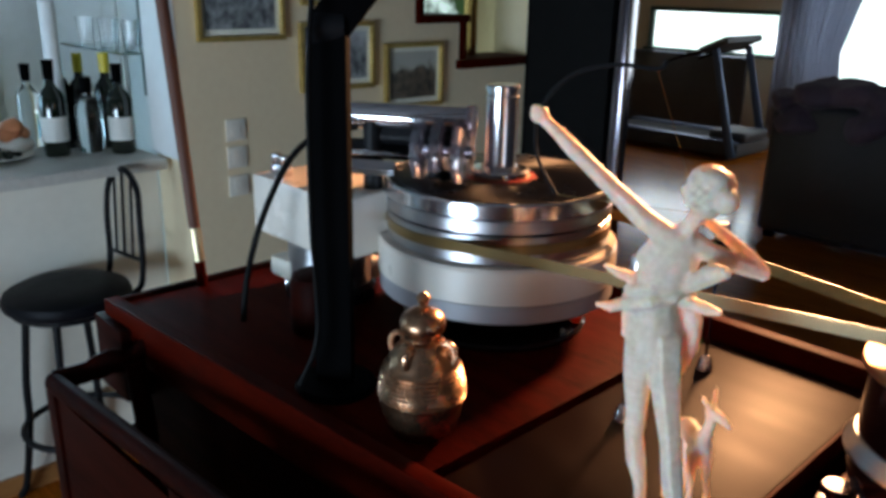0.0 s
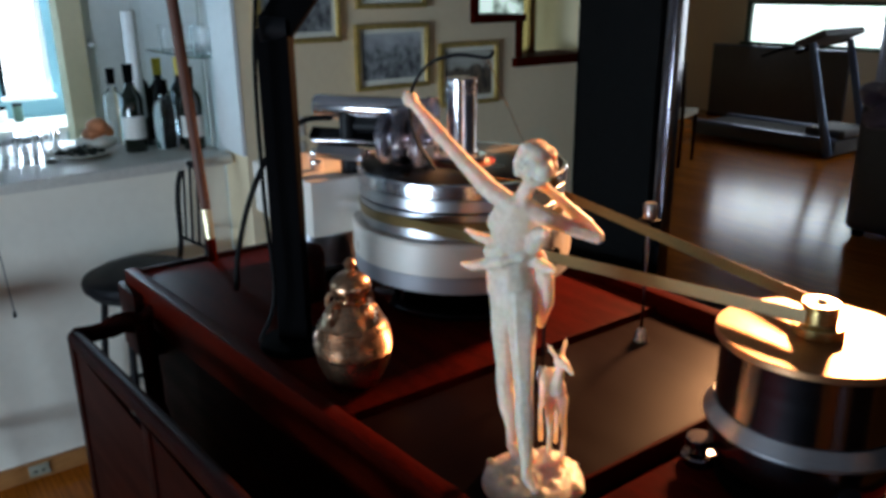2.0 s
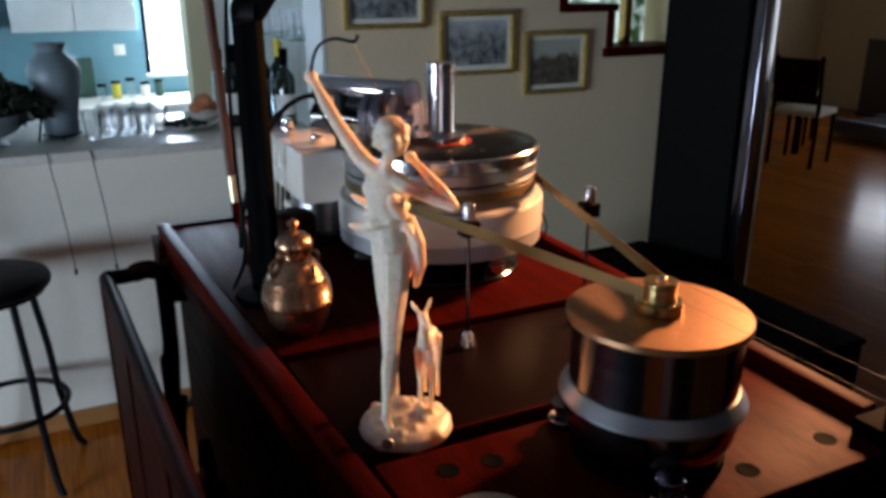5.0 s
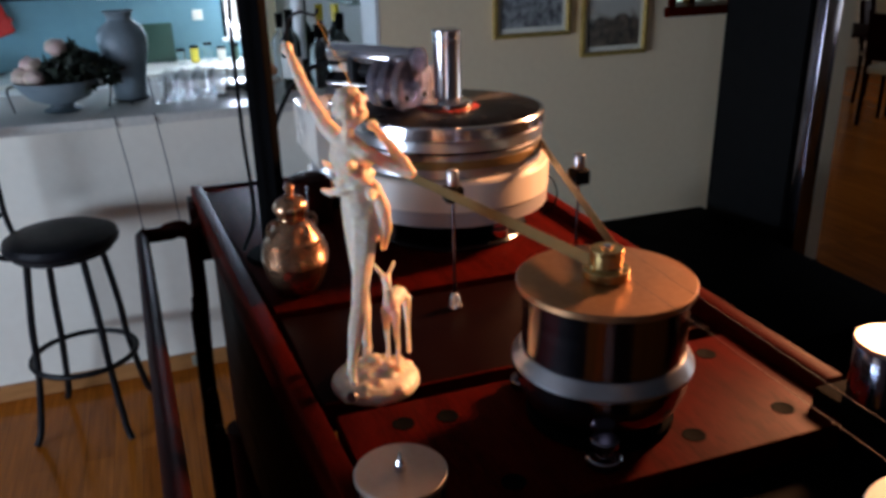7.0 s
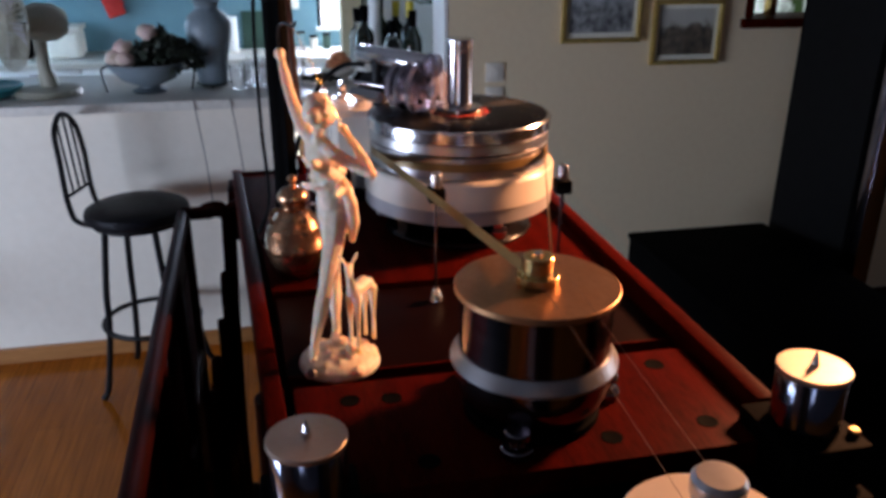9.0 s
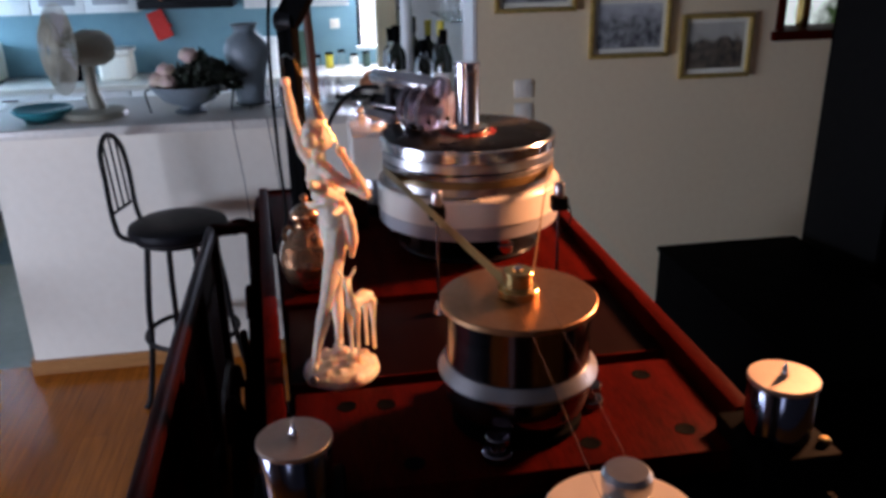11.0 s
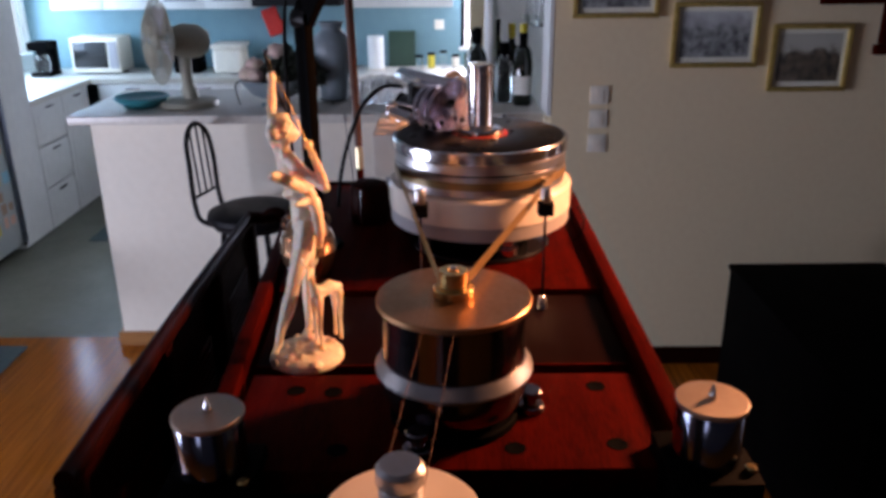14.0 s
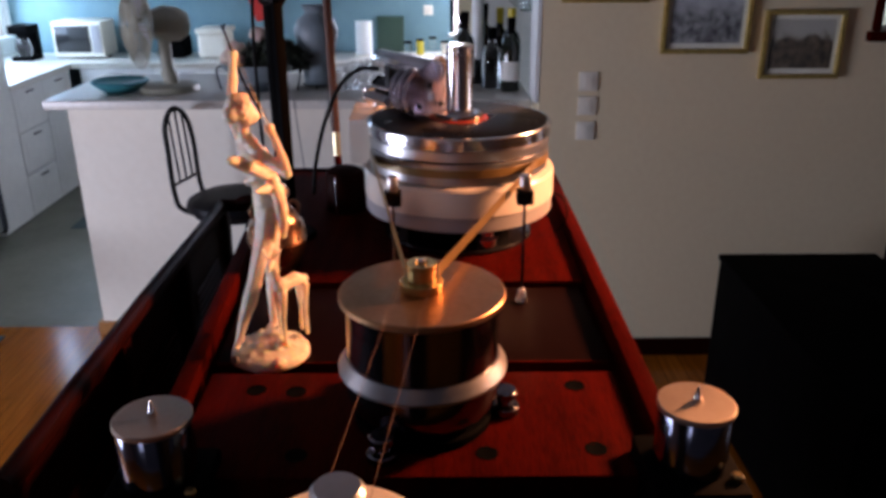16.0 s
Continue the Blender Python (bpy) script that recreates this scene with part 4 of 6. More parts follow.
for k in range(70):
    zz = 1 - 1.45 * (k + 0.5) / 70
    a = k * 2.39996
    q = math.sqrt(max(0.0, 1 - zz * zz))
    o = Vector((q * math.cos(a), q * math.sin(a), zz))
    if o.dot(Vector((-0.45, 0.80, -0.40))) < 0.30:
        blob(Vector((-0.2405, 0.5225, 1.4655)) + Vector((o.x * 0.0160, o.y * 0.0150, o.z * 0.0180)), random.uniform(0.0030, 0.0052), sb, 1)
blob((-0.238, 0.520, 1.476), (0.0135, 0.0125, 0.0095), sb, 2)
blob((-0.2245, 0.516, 1.464), (0.0095, 0.0090, 0.0100), sb, 2)
# raised arm with closed fist, and the bent arm drawing the string
limb(sb, [(-0.268, 0.515, 1.430), (-0.281, 0.507, 1.440), (-0.300, 0.501, 1.455), (-0.324, 0.495, 1.474), (-0.338, 0.4935, 1.483), (-0.355, 0.491, 1.496), (-0.366, 0.490, 1.503)], [0.0105, 0.0100, 0.0086, 0.0074, 0.0077, 0.0062, 0.0056])
blob((-0.3725, 0.4885, 1.5085), (0.0082, 0.0070, 0.0078), sb, 2)
for k in range(4):
    blob((-0.3765 + 0.0012 * k, 0.4865 + 0.0016 * k, 1.5135 - 0.0034 * k), 0.0031, sb, 1)
limb(sb, [(-0.254, 0.527, 1.426), (-0.243, 0.537, 1.418), (-0.229, 0.558, 1.407), (-0.2165, 0.575, 1.399)], [0.0100, 0.0092, 0.0080, 0.0068])
limb(sb, [(-0.2165, 0.575, 1.400), (-0.227, 0.570, 1.411), (-0.245, 0.560, 1.427), (-0.257, 0.553, 1.437)], [0.0066, 0.0068, 0.0056, 0.0048])
blob((-0.262, 0.5505, 1.441), (0.0068, 0.0062, 0.0062), sb, 2)
# knotted sash: two turns round the waist, a bunch at the side, loose ends and a hanging fold
for lift, swell in ((1.372, 0.0062), (1.384, 0.0054)):
    ring = []
    for k in range(15):
        a = 2 * math.pi * k / 14
        o = Vector((0.81, 0.58, 0)) * (0.0205 * math.cos(a)) + FACE * (0.0155 * math.sin(a))
        ring.append(Vector((-0.2805, 0.532, lift + 0.008 * math.cos(a + 0.4))) + o)
    limb(sb, ring, [swell + 0.0014 * math.sin(2.7 * k) for k in range(15)])
limb(sb, [(-0.262, 0.540, 1.384), (-0.245, 0.530, 1.396), (-0.230, 0.520, 1.408), (-0.217, 0.513, 1.414)], [0.0080, 0.0085, 0.0095, 0.0060])
limb(sb, [(-0.259, 0.545, 1.370), (-0.240, 0.540, 1.372), (-0.228, 0.536, 1.374)], [0.0070, 0.0058, 0.0034])
limb(sb, [(-0.296, 0.520, 1.366), (-0.306, 0.510, 1.362), (-0.314, 0.504, 1.363)], [0.0068, 0.0055, 0.0030])
limb(sb, [(-0.294, 0.522, 1.386), (-0.304, 0.512, 1.391), (-0.311, 0.506, 1.396)], [0.0062, 0.0050, 0.0028])
limb(sb, [(-0.262, 0.549, 1.376), (-0.258, 0.556, 1.352), (-0.259, 0.558, 1.330), (-0.264, 0.556, 1.306)], [0.0075, 0.0088, 0.0082, 0.0045])
limb(sb, [(-0.270, 0.554, 1.366), (-0.270, 0.557, 1.338), (-0.276, 0.553, 1.312)], [0.0070, 0.0070, 0.0035])
for k in range(6):
    f = k / 5
    limb(sb, [(-0.302 + 0.036 * f, 0.526 + 0.026 * f, 1.368), (-0.300 + 0.036 * f, 0.524 + 0.027 * f, 1.336 - 0.006 * math.sin(3 * f))], [0.0050, 0.0030])
# fawn with raised head, pricked ears and thin legs
limb(sb, [(-0.266, 0.572, 1.247), (-0.256, 0.566, 1.252), (-0.244, 0.558, 1.251), (-0.235, 0.552, 1.253)], [0.0092, 0.0108, 0.0100, 0.0098])
limb(sb, [(-0.235, 0.551, 1.256), (-0.229, 0.548, 1.271), (-0.227, 0.547, 1.284)], [0.0080, 0.0052, 0.0055])
limb(sb, [(-0.228, 0.547, 1.286), (-0.220, 0.546, 1.285), (-0.212, 0.546, 1.280)], [0.0062, 0.0050, 0.0030])
for e in (-1, 1):
    limb(sb, [(-0.229, 0.547 + 0.004 * e, 1.291), (-0.231, 0.547 + 0.009 * e, 1.298), (-0.232, 0.547 + 0.0115 * e, 1.304)], [0.0028, 0.0028, 0.0014])
limb(sb, [(-0.272, 0.577, 1.250), (-0.277, 0.580, 1.244)], [0.0030, 0.0022])
for fx, fy, out in ((-0.269, 0.569, -0.003), (-0.261, 0.578, 0.001), (-0.240, 0.548, 0.001), (-0.232, 0.556, 0.003)):
    limb(sb, [(fx, fy, 1.243), (fx + out * 0.6, fy, 1.222), (fx + out * 1.6, fy, 1.208), (fx + out, fy, 1.176)], [0.0066, 0.0045, 0.0032, 0.0034])
statue = single("statue", sb, ALABASTER, "ivory resin archer statuette with fawn on rocky base", "statue")
rm = statue.modifiers.new("remesh", "REMESH")
rm.mode, rm.voxel_size, rm.use_smooth_shade = "VOXEL", 0.0016, True
sm = statue.modifiers.new("smooth", "SMOOTH")
sm.factor, sm.iterations = 0.5, 2
bow = thing("bow", (-0.372, 0.488, 1.40), "thin dark metal bow held by the statuette", "bow")
part("limb", tube(curve([(-0.276, 0.506, 1.556), (-0.281, 0.503, 1.550), (-0.310, 0.494, 1.551), (-0.345, 0.488, 1.540), (-0.372, 0.4885, 1.511), (-0.380, 0.497, 1.475), (-0.372, 0.515, 1.440)], 6), 0.0016, 8), IRON, bow)
part("string", tube([(-0.281, 0.503, 1.550), (-0.262, 0.5505, 1.441), (-0.372, 0.515, 1.440)], 0.0004, 6), BRASS, bow)
single("plaque", tube([(-0.2060, 0.4985, 1.1655), (-0.2035, 0.4960, 1.1665)], [0.0062, 0.0056], 20), PLAQUE, "small dark metal plaque on the statuette's base", "plaque")

# ---- black bent lamp arm and wooden stick ----
la = thing("black_stand_arm", (-0.651, 0.489, ZT), "flat black metal stand with an angled upper arm", "stand")
part("foot", lathe([(0, 0), (0.045, 0), (0.047, 0.003), (0.044, 0.008), (0, 0.009)], (-0.651, 0.489, ZT + 0.0005), 40), BLACK, la)
part("upright", turned(box(-0.0215, 0.0215, -0.008, 0.008, 0.009, 0.40, 0.003), (-0.651, 0.489, ZT), rz=35), BLACK, la)
part("upper_arm", turned(box(-0.0215, 0.0215, -0.0085, 0.0085, 0, 0.42, 0.003), (-0.651, 0.489, ZT + 0.398), ry=38, rz=48), BLACK, la)
part("pivot", tube([(-0.660, 0.476, ZT + 0.40), (-0.642, 0.502, ZT + 0.40)], 0.016, 20), IRON, la)
part("cable", tube(curve([(-0.640, 0.470, 1.64), (-0.642, 0.458, 1.52), (-0.643, 0.457, 1.36), (-0.642, 0.460, 1.24), (-0.650, 0.440, 1.180)], 8), 0.0028, 8), RUBBER, la)
stick = thing("wooden_stick", (-1.052, 0.530, ZT), "slim red-brown wooden pole with a pale brass ferrule, leaning upright", "pole")
P0, P1 = Vector((-1.048, 0.531, 1.150)), Vector((-1.090, 0.514, 1.72))
part("butt", tube([P0, P0.lerp(P1, 0.085)], [0.0085, 0.0082], 16), MAHOG, stick)
part("ferrule", tube([P0.lerp(P1, 0.087), P0.lerp(P1, 0.175)], 0.0082, 16), PALEBRASS, stick, "pale brass ferrule")
part("shaft", tube([P0.lerp(P1, 0.177), P1], [0.0085, 0.0095], 16), STICK, stick)

# ---- cane-panelled settee back beside the stand ----
st = thing("settee", (-0.5, 0.29, 0), "dark mahogany settee with cane-panelled back and carved scrolls, beside the stand", "settee")
RA, RB = Vector((-0.985, 0.285, 1.105)), Vector((0.015, 0.318, 1.148))
mid = [RA, RA.lerp(RB, 0.25) + Vector((0, 0, 0.004)), RA.lerp(RB, 0.5) + Vector((0, 0, 0.006)), RA.lerp(RB, 0.75) + Vector((0, 0, 0.004)), RB]
part("top_rail", tube(curve(mid, 6), 0.0145, 14, flat=0.85), MAHOG_DK, st, "rounded mahogany top rail")
ud = (RB - RA).normalized()


def along(f, z):
    p = RA.lerp(RB, f)
    return Vector((p.x, p.y, z))


for f in (0.012, 0.34, 0.66, 0.988):
    a = along(f, 0)
    part("post", box(a.x - 0.016, a.x + 0.016, a.y - 0.012, a.y + 0.012, 0.0 if f in (0.012, 0.988) else 0.42, RA.z + (RB.z - RA.z) * f - 0.004, 0.004), MAHOG_DK, st)
for z in (0.44, 0.80):
    part("cross_rail", tube([along(0.015, z), along(0.985, z + (0.035 if z > 0.5 else 0))], 0.016, 8, flat=0.7), MAHOG_DK, st)
for f0, f1 in ((0.03, 0.33), (0.355, 0.645), (0.675, 0.975)):
    a, b = along(f0, 0), along(f1, 0)
    part("panel", prism([(a.x, a.y - 0.009), (b.x, b.y - 0.009), (b.x, b.y - 0.003), (a.x, a.y - 0.003)], 0.45, RA.z + (RB.z - RA.z) * f0 - 0.008), MAHOG_DK, st, "dark mahogany back panel")
    cane = bmesh.new()
    c0, c1 = a.lerp(b, 0.2), a.lerp(b, 0.8)
    n = 15
    for i in range(n + 1):
        p = c0.lerp(c1, i / n)
        tube([(p.x, p.y, 0.84), (p.x, p.y, 1.02)], 0.0016, 4, cane)
    for i in range(13):
        z = 0.84 + i * 0.015
        tube([(c0.x, c0.y + 0.002, z), (c1.x, c1.y + 0.002, z)], 0.0016, 4, cane)
    tagged(part("cane", cane, MAHOG, st, "woven cane infill", False), kind="stuff")
part("arm_rail", tube(curve([(-0.985, 0.285, 1.108), (-0.972, 0.320, 1.112), (-0.962, 0.350, 1.122), (-0.958, 0.372, 1.118), (-0.955, 0.400, 1.135), (-0.955, 0.425, 1.140)], 6), [0.014] * 8 + [0.017] * 10 + [0.012] * 13, 12, flat=0.8), MAHOG_DK, st)
part("arm_post", tube(curve([(-0.945, 0.375, 1.12), (-0.92, 0.372, 1.0), (-0.93, 0.365, 0.85), (-0.90, 0.36, 0.60), (-0.91, 0.36, 0.44)], 6), 0.014, 10), MAHOG_DK, st)
part("seat", box(-0.97, 0.0, 0.305, 0.385, 0.40, 0.445, 0.008), MAHOG_DK, st)
for k in range(4):
    x = -0.80 + 0.22 * k
    w = 1 if k % 2 else -1
    part("scroll", tube(curve([(x, 0.355, 0.45), (x + 0.05 * w, 0.355, 0.58), (x - 0.03 * w, 0.357, 0.72), (x + 0.06 * w, 0.36, 0.86), (x + 0.11 * w, 0.362, 0.96), (x + 0.06 * w, 0.362, 1.02), (x + 0.02 * w, 0.362, 0.97)], 7), [0.009] * 15 + [0.013] * 15 + [0.008] * 13, 10), MAHOG_DK, st, "carved wooden scroll")
    part("scroll", tube(curve([(x + 0.12, 0.352, 0.45), (x + 0.07, 0.352, 0.62), (x + 0.13, 0.354, 0.76), (x + 0.06, 0.356, 0.90), (x + 0.10, 0.36, 1.0)], 7), [0.008] * 10 + [0.011] * 10 + [0.007] * 9, 10), MAHOG_DK, st, "carved wooden scroll")
for x in (-0.95, -0.02):
    part("leg", tube([(x, 0.37, 0), (x, 0.37, 0.40)], [0.012, 0.018], 12), MAHOG_DK, st)


# ---- bar stools ----


def stool(at, turn):
    s = thing("bar_stool", (0, 0, 0), "black metal bar stool with round padded seat and hooped rod back", "stool", "bar stools")
    part("seat_cushion", lathe([(0, 0.675), (0.165, 0.675), (0.178, 0.683), (0.182, 0.698), (0.176, 0.714), (0.15, 0.726), (0.08, 0.731), (0, 0.732)], seg=40), LEATHER, s, "round black padded seat")
    part("seat_ring", lathe([(0.0, 0.655), (0.150, 0.655), (0.158, 0.66), (0.158, 0.674), (0, 0.674)], seg=40), IRON, s)
    for k in range(4):
        a = radians(45 + 90 * k)
        c, n = math.cos(a), math.sin(a)
        part("leg", tube(curve([(0.125 * c, 0.125 * n, 0.657), (0.155 * c, 0.155 * n, 0.42), (0.165 * c, 0.165 * n, 0.27), (0.20 * c, 0.20 * n, 0.06), (0.225 * c, 0.225 * n, 0.006)], 5), 0.0115, 10), IRON, s)
    ring = [(0.172 * math.cos(2 * math.pi * k / 32), 0.172 * math.sin(2 * math.pi * k / 32), 0.27) for k in range(33)]
    part("foot_ring", tube(ring, 0.010, 8), IRON, s)
    hoop = curve([(-0.02, 0.085, 0.66), (-0.165, 0.092, 0.68), (-0.198, 0.092, 0.74), (-0.205, 0.090, 0.90), (-0.215, 0.072, 1.00), (-0.220, 0.0, 1.045), (-0.215, -0.072, 1.00), (-0.205, -0.090, 0.90), (-0.198, -0.092, 0.74), (-0.165, -0.092, 0.68), (-0.02, -0.085, 0.66)], 6)
    part("back_hoop", tube(hoop, 0.0095, 10), IRON, s)
    part("back_bar", tube([(-0.198, -0.09, 0.775), (-0.198, 0.09, 0.775)], 0.006, 8), IRON, s)
    for y, z in ((-0.045, 1.02), (0.0, 1.04), (0.045, 1.02)):
        part("back_rod", tube([(-0.198, y, 0.775), (-0.215, y, z)], 0.0045, 8), IRON, s)
    s.matrix_basis = pose(*at, 0, 0, turn)
    return s


stool_1 = stool((-2.265, -0.018, 0), 76)
stool_2 = copy_thing(stool_1, pose(-2.36, 0.742, 0, 0, 0, 279))

# ---- bar counter and what stands on it ----
ZC = 1.057
single("bar_counter", box(-3.05, -2.405, -0.755, 1.112, 1.022, ZC, 0.006), COUNTER, "pale grey laminate bar counter on a white half wall", "counter")


def bottle(at, h, r, material, label, paper=True, foil=None):
    b = thing("bottle", at, label, "bottle", "bottles on the counter")
    x, y, z = at
    part("glass", lathe([(0, 0.0005), (r * 0.9, 0.0005), (r, 0.006), (r, h * 0.60), (r * 0.85, h * 0.67), (r * 0.42, h * 0.74), (r * 0.37, h * 0.80), (r * 0.37, h * 0.97), (r * 0.42, h * 0.975), (r * 0.42, h), (0, h)], at, 24), material, b)
    if paper:
        part("paper_label", lathe([(r + 0.0004, h * 0.16), (r + 0.0009, h * 0.16), (r + 0.0009, h * 0.42), (r + 0.0004, h * 0.42)], at, 24), LABELW, b, "off-white paper label")
    part("capsule", lathe([(r * 0.385, h * 0.80), (r * 0.40, h * 0.80), (r * 0.45, h * 1.004), (0, h * 1.004)], at, 16), foil or BLACK, b)
    return b


bottle((-2.66, 0.865, ZC), 0.300, 0.039, GREENGL, "dark green wine bottle with off-white label")
bottle((-2.86, 0.955, ZC), 0.315, 0.037, GREENGL, "dark wine bottle without visible label", False)
bottle((-2.66, 0.975, ZC), 0.24, 0.042, GLASS, "clear glass spirit bottle", False)
bottle((-2.58, 1.045, ZC), 0.285, 0.038, GREENGL, "dark wine bottle with pale label")
bottle((-2.70, 1.055, ZC), 0.31, 0.038, GREENGL, "dark wine bottle with yellow foil", False, YELLOW)
bottle((-2.84, 1.02, ZC), 0.30, 0.036, GREENGL, "dark wine bottle with yellow foil", False, YELLOW)
bottle((-2.87, 0.86, ZC), 0.27, 0.036, GLASS, "clear glass bottle on the counter", False)

random.seed(9)
plate = thing("plate_of_nuts", (-2.70, 0.685, ZC), "glass plate heaped with dark nuts", "plate")
part("plate", lathe([(0, 0.001), (0.06, 0.001), (0.115, 0.016), (0.113, 0.019), (0.058, 0.006), (0, 0.006)], (-2.70, 0.685, ZC), 40), PLASTIC_W, plate)
nuts = bmesh.new()
for k in range(60):
    a, r = random.uniform(0, 6.283), 0.075 * math.sqrt(random.random())
    blob((-2.70 + r * math.cos(a), 0.685 + r * math.sin(a), ZC + 0.012 + random.uniform(0, 0.024) * (1 - r / 0.09)), (0.013, 0.009, 0.008), nuts, 1)
tagged(part("nuts", nuts, LEAF, plate), kind="stuff")
fr = thing("fruit_bag", (-2.76, 0.76, ZC), "orange fruit in a crumpled white bag", "fruit")
for fx, fy, fz in ((-2.745, 0.745, 0.060), (-2.77, 0.785, 0.062), (-2.755, 0.765, 0.088)):
    fm = blob((fx, fy, ZC + fz), (0.034, 0.036, 0.027), sub=3)
    for v in fm.verts:
        v.co += 0.006 * noise.noise_vector(v.co * 40)
    part("fruit", fm, ORANGE, fr, "orange fruit")
bagm = blob((-2.76, 0.755, ZC + 0.03), (0.075, 0.07, 0.03), sub=3)
for v in bagm.verts:
    v.co += 0.010 * noise.noise_vector(v.co * 35)
part("bag", bagm, PLASTIC_W, fr)


def tumbler(at, r, h):
    x = thing("drinking_glass", at, "clear drinking glass standing on the counter", "glass", "glasses on the counter")
    part("bowl", lathe([(0, 0.0005), (r * 0.8, 0.0005), (r, h), (r - 0.002, h), (r * 0.8 - 0.002, 0.006), (0, 0.006)], at, 20), GLASS, x)
    return x


t0 = tumbler((-2.62, 0.36, ZC), 0.032, 0.095)
for k in range(11):
    copy_thing(t0, pose(-2.66 - 0.075 * (k % 3) + 0.01 * (k % 2), 0.40 + 0.062 * (k // 3) + 0.012 * (k % 3), ZC))

vs = thing("vase", (-2.70, 0.262, ZC), "tall blue-grey stoneware vase on a small wire stand", "vase")
part("body", lathe([(0, 0.012), (0.052, 0.012), (0.056, 0.02), (0.060, 0.07), (0.072, 0.14), (0.086, 0.20), (0.088, 0.235), (0.074, 0.268), (0.048, 0.288), (0.042, 0.30), (0.048, 0.318), (0.056, 0.325), (0.05, 0.325), (0.0, 0.30)], (-2.70, 0.262, ZC), 44), VASE, vs)
part("stand_ring", tube([(-2.70 + 0.062 * math.cos(k * 0.19635), 0.262 + 0.062 * math.sin(k * 0.19635), ZC + 0.012) for k in range(33)], 0.003, 6), IRON, vs)
for k in range(3):
    a = 2.1 * k
    part("stand_foot", tube([(-2.70 + 0.062 * math.cos(a), 0.262 + 0.062 * math.sin(a), ZC + 0.014), (-2.70 + 0.072 * math.cos(a), 0.262 + 0.072 * math.sin(a), ZC)], 0.003, 6), IRON, vs)

bl = thing("flower_bowl", (-2.62, 0.03, ZC), "blue-grey footed bowl heaped with dark dried flowers", "bowl")
BX, BY = -2.63, 0.03
part("bowl", lathe([(0, 0.0005), (0.062, 0.0005), (0.065, 0.005), (0.040, 0.016), (0.040, 0.024), (0.098, 0.048), (0.143, 0.100), (0.148, 0.112), (0.143, 0.113), (0.09, 0.06), (0, 0.04)], (BX, BY, ZC), 44), VASE, bl)
for k in range(2):
    part("handle", tube(curve([(BX, BY + (0.138 if k else -0.138), ZC + 0.098), (BX, BY + (0.168 if k else -0.168), ZC + 0.08), (BX, BY + (0.155 if k else -0.155), ZC + 0.0), ], 6), 0.004, 6), IRON, bl)
fl = bmesh.new()
for k in range(1100):
    a, r, u = random.uniform(0, 6.283), random.random(), random.random()
    c = Vector((BX + 0.105 * r * math.cos(a), BY + 0.060 + 0.150 * r * math.sin(a), ZC + 0.085 + 0.150 * u * (1.0 - 0.6 * r)))
    t = Vector((random.uniform(-1, 1), random.uniform(-1, 1), random.uniform(-0.4, 1))).normalized()
    w = t.cross(Vector((random.uniform(-1, 1), random.uniform(-1, 1), random.uniform(-1, 1)))).normalized()
    s = random.uniform(0.014, 0.030)
    q = [fl.verts.new(p) for p in (c - t * s, c + w * s * 0.45, c + t * s, c - w * s * 0.45)]
    fl.faces.new(q)
tagged(part("leaves", fl, LEAF, bl, "dark dried leaves", False), kind="stuff")
for k, (dx, dy, dz) in enumerate(((0.03, -0.105, 0.130), (0.06, -0.065, 0.125), (0.02, -0.075, 0.165), (0.0, 0.015, 0.218))):
    pm = blob((BX + dx, BY + dy, ZC + dz), (0.034, 0.038, 0.030), sub=3)
    for v in pm.verts:
        v.co += 0.008 * noise.noise_vector(v.co * 60)
    part("blossom", pm, PETAL, bl, "pale pink blossom")

# table fan
fan = thing("table_fan", (-2.62, -0.33, ZC), "beige plastic table fan with wire cage", "fan")
NX, NY = -2.62, -0.33
part("base", lathe([(0, 0.0005), (0.115, 0.0005), (0.118, 0.006), (0.112, 0.024), (0.06, 0.032), (0, 0.034)], (NX, NY, ZC), 44), BEIGE, fan)
part("neck", tube(curve([(NX, NY + 0.01, ZC + 0.03), (NX, NY + 0.0, ZC + 0.10), (NX, NY + 0.0, ZC + 0.215)], 6), [0.032] * 5 + [0.024] * 8, 16), BEIGE, fan)
hub = Vector((NX, NY, ZC + 0.262))
fd = Vector((0.60, -0.80, 0.06)).normalized()
part("motor_housing", tube([hub + fd * -0.105, hub + fd * -0.095, hub + fd * -0.06, hub + fd * 0.0, hub + fd * 0.05], [0.025, 0.048, 0.066, 0.070, 0.05], 24), BEIGE, fan)
fc = hub + fd * 0.10
side = fd.cross(Vector((0, 0, 1))).normalized()
upv = side.cross(fd)
cage = bmesh.new()
for k in range(44):
    a = 2 * math.pi * k / 44
    e = side * math.cos(a) + upv * math.sin(a)
    tube([fc + fd * 0.035 + e * 0.02, fc + fd * 0.03 + e * 0.10, fc + e * 0.168, fc - fd * 0.03 + e * 0.10, fc - fd * 0.04 + e * 0.03], 0.0026, 4, cage)
for r, o in ((0.168, 0.0), (0.11, 0.03), (0.02, 0.035)):
    tube([fc + fd * o + (side * math.cos(k * 0.2244) + upv * math.sin(k * 0.2244)) * r for k in range(29)], 0.0022, 5, cage)
tagged(part("cage", cage, BEIGE, fan), kind="stuff")
part("blade_hub", tube([fc - fd * 0.012, fc + fd * 0.012], 0.032, 20), BEIGE, fan)
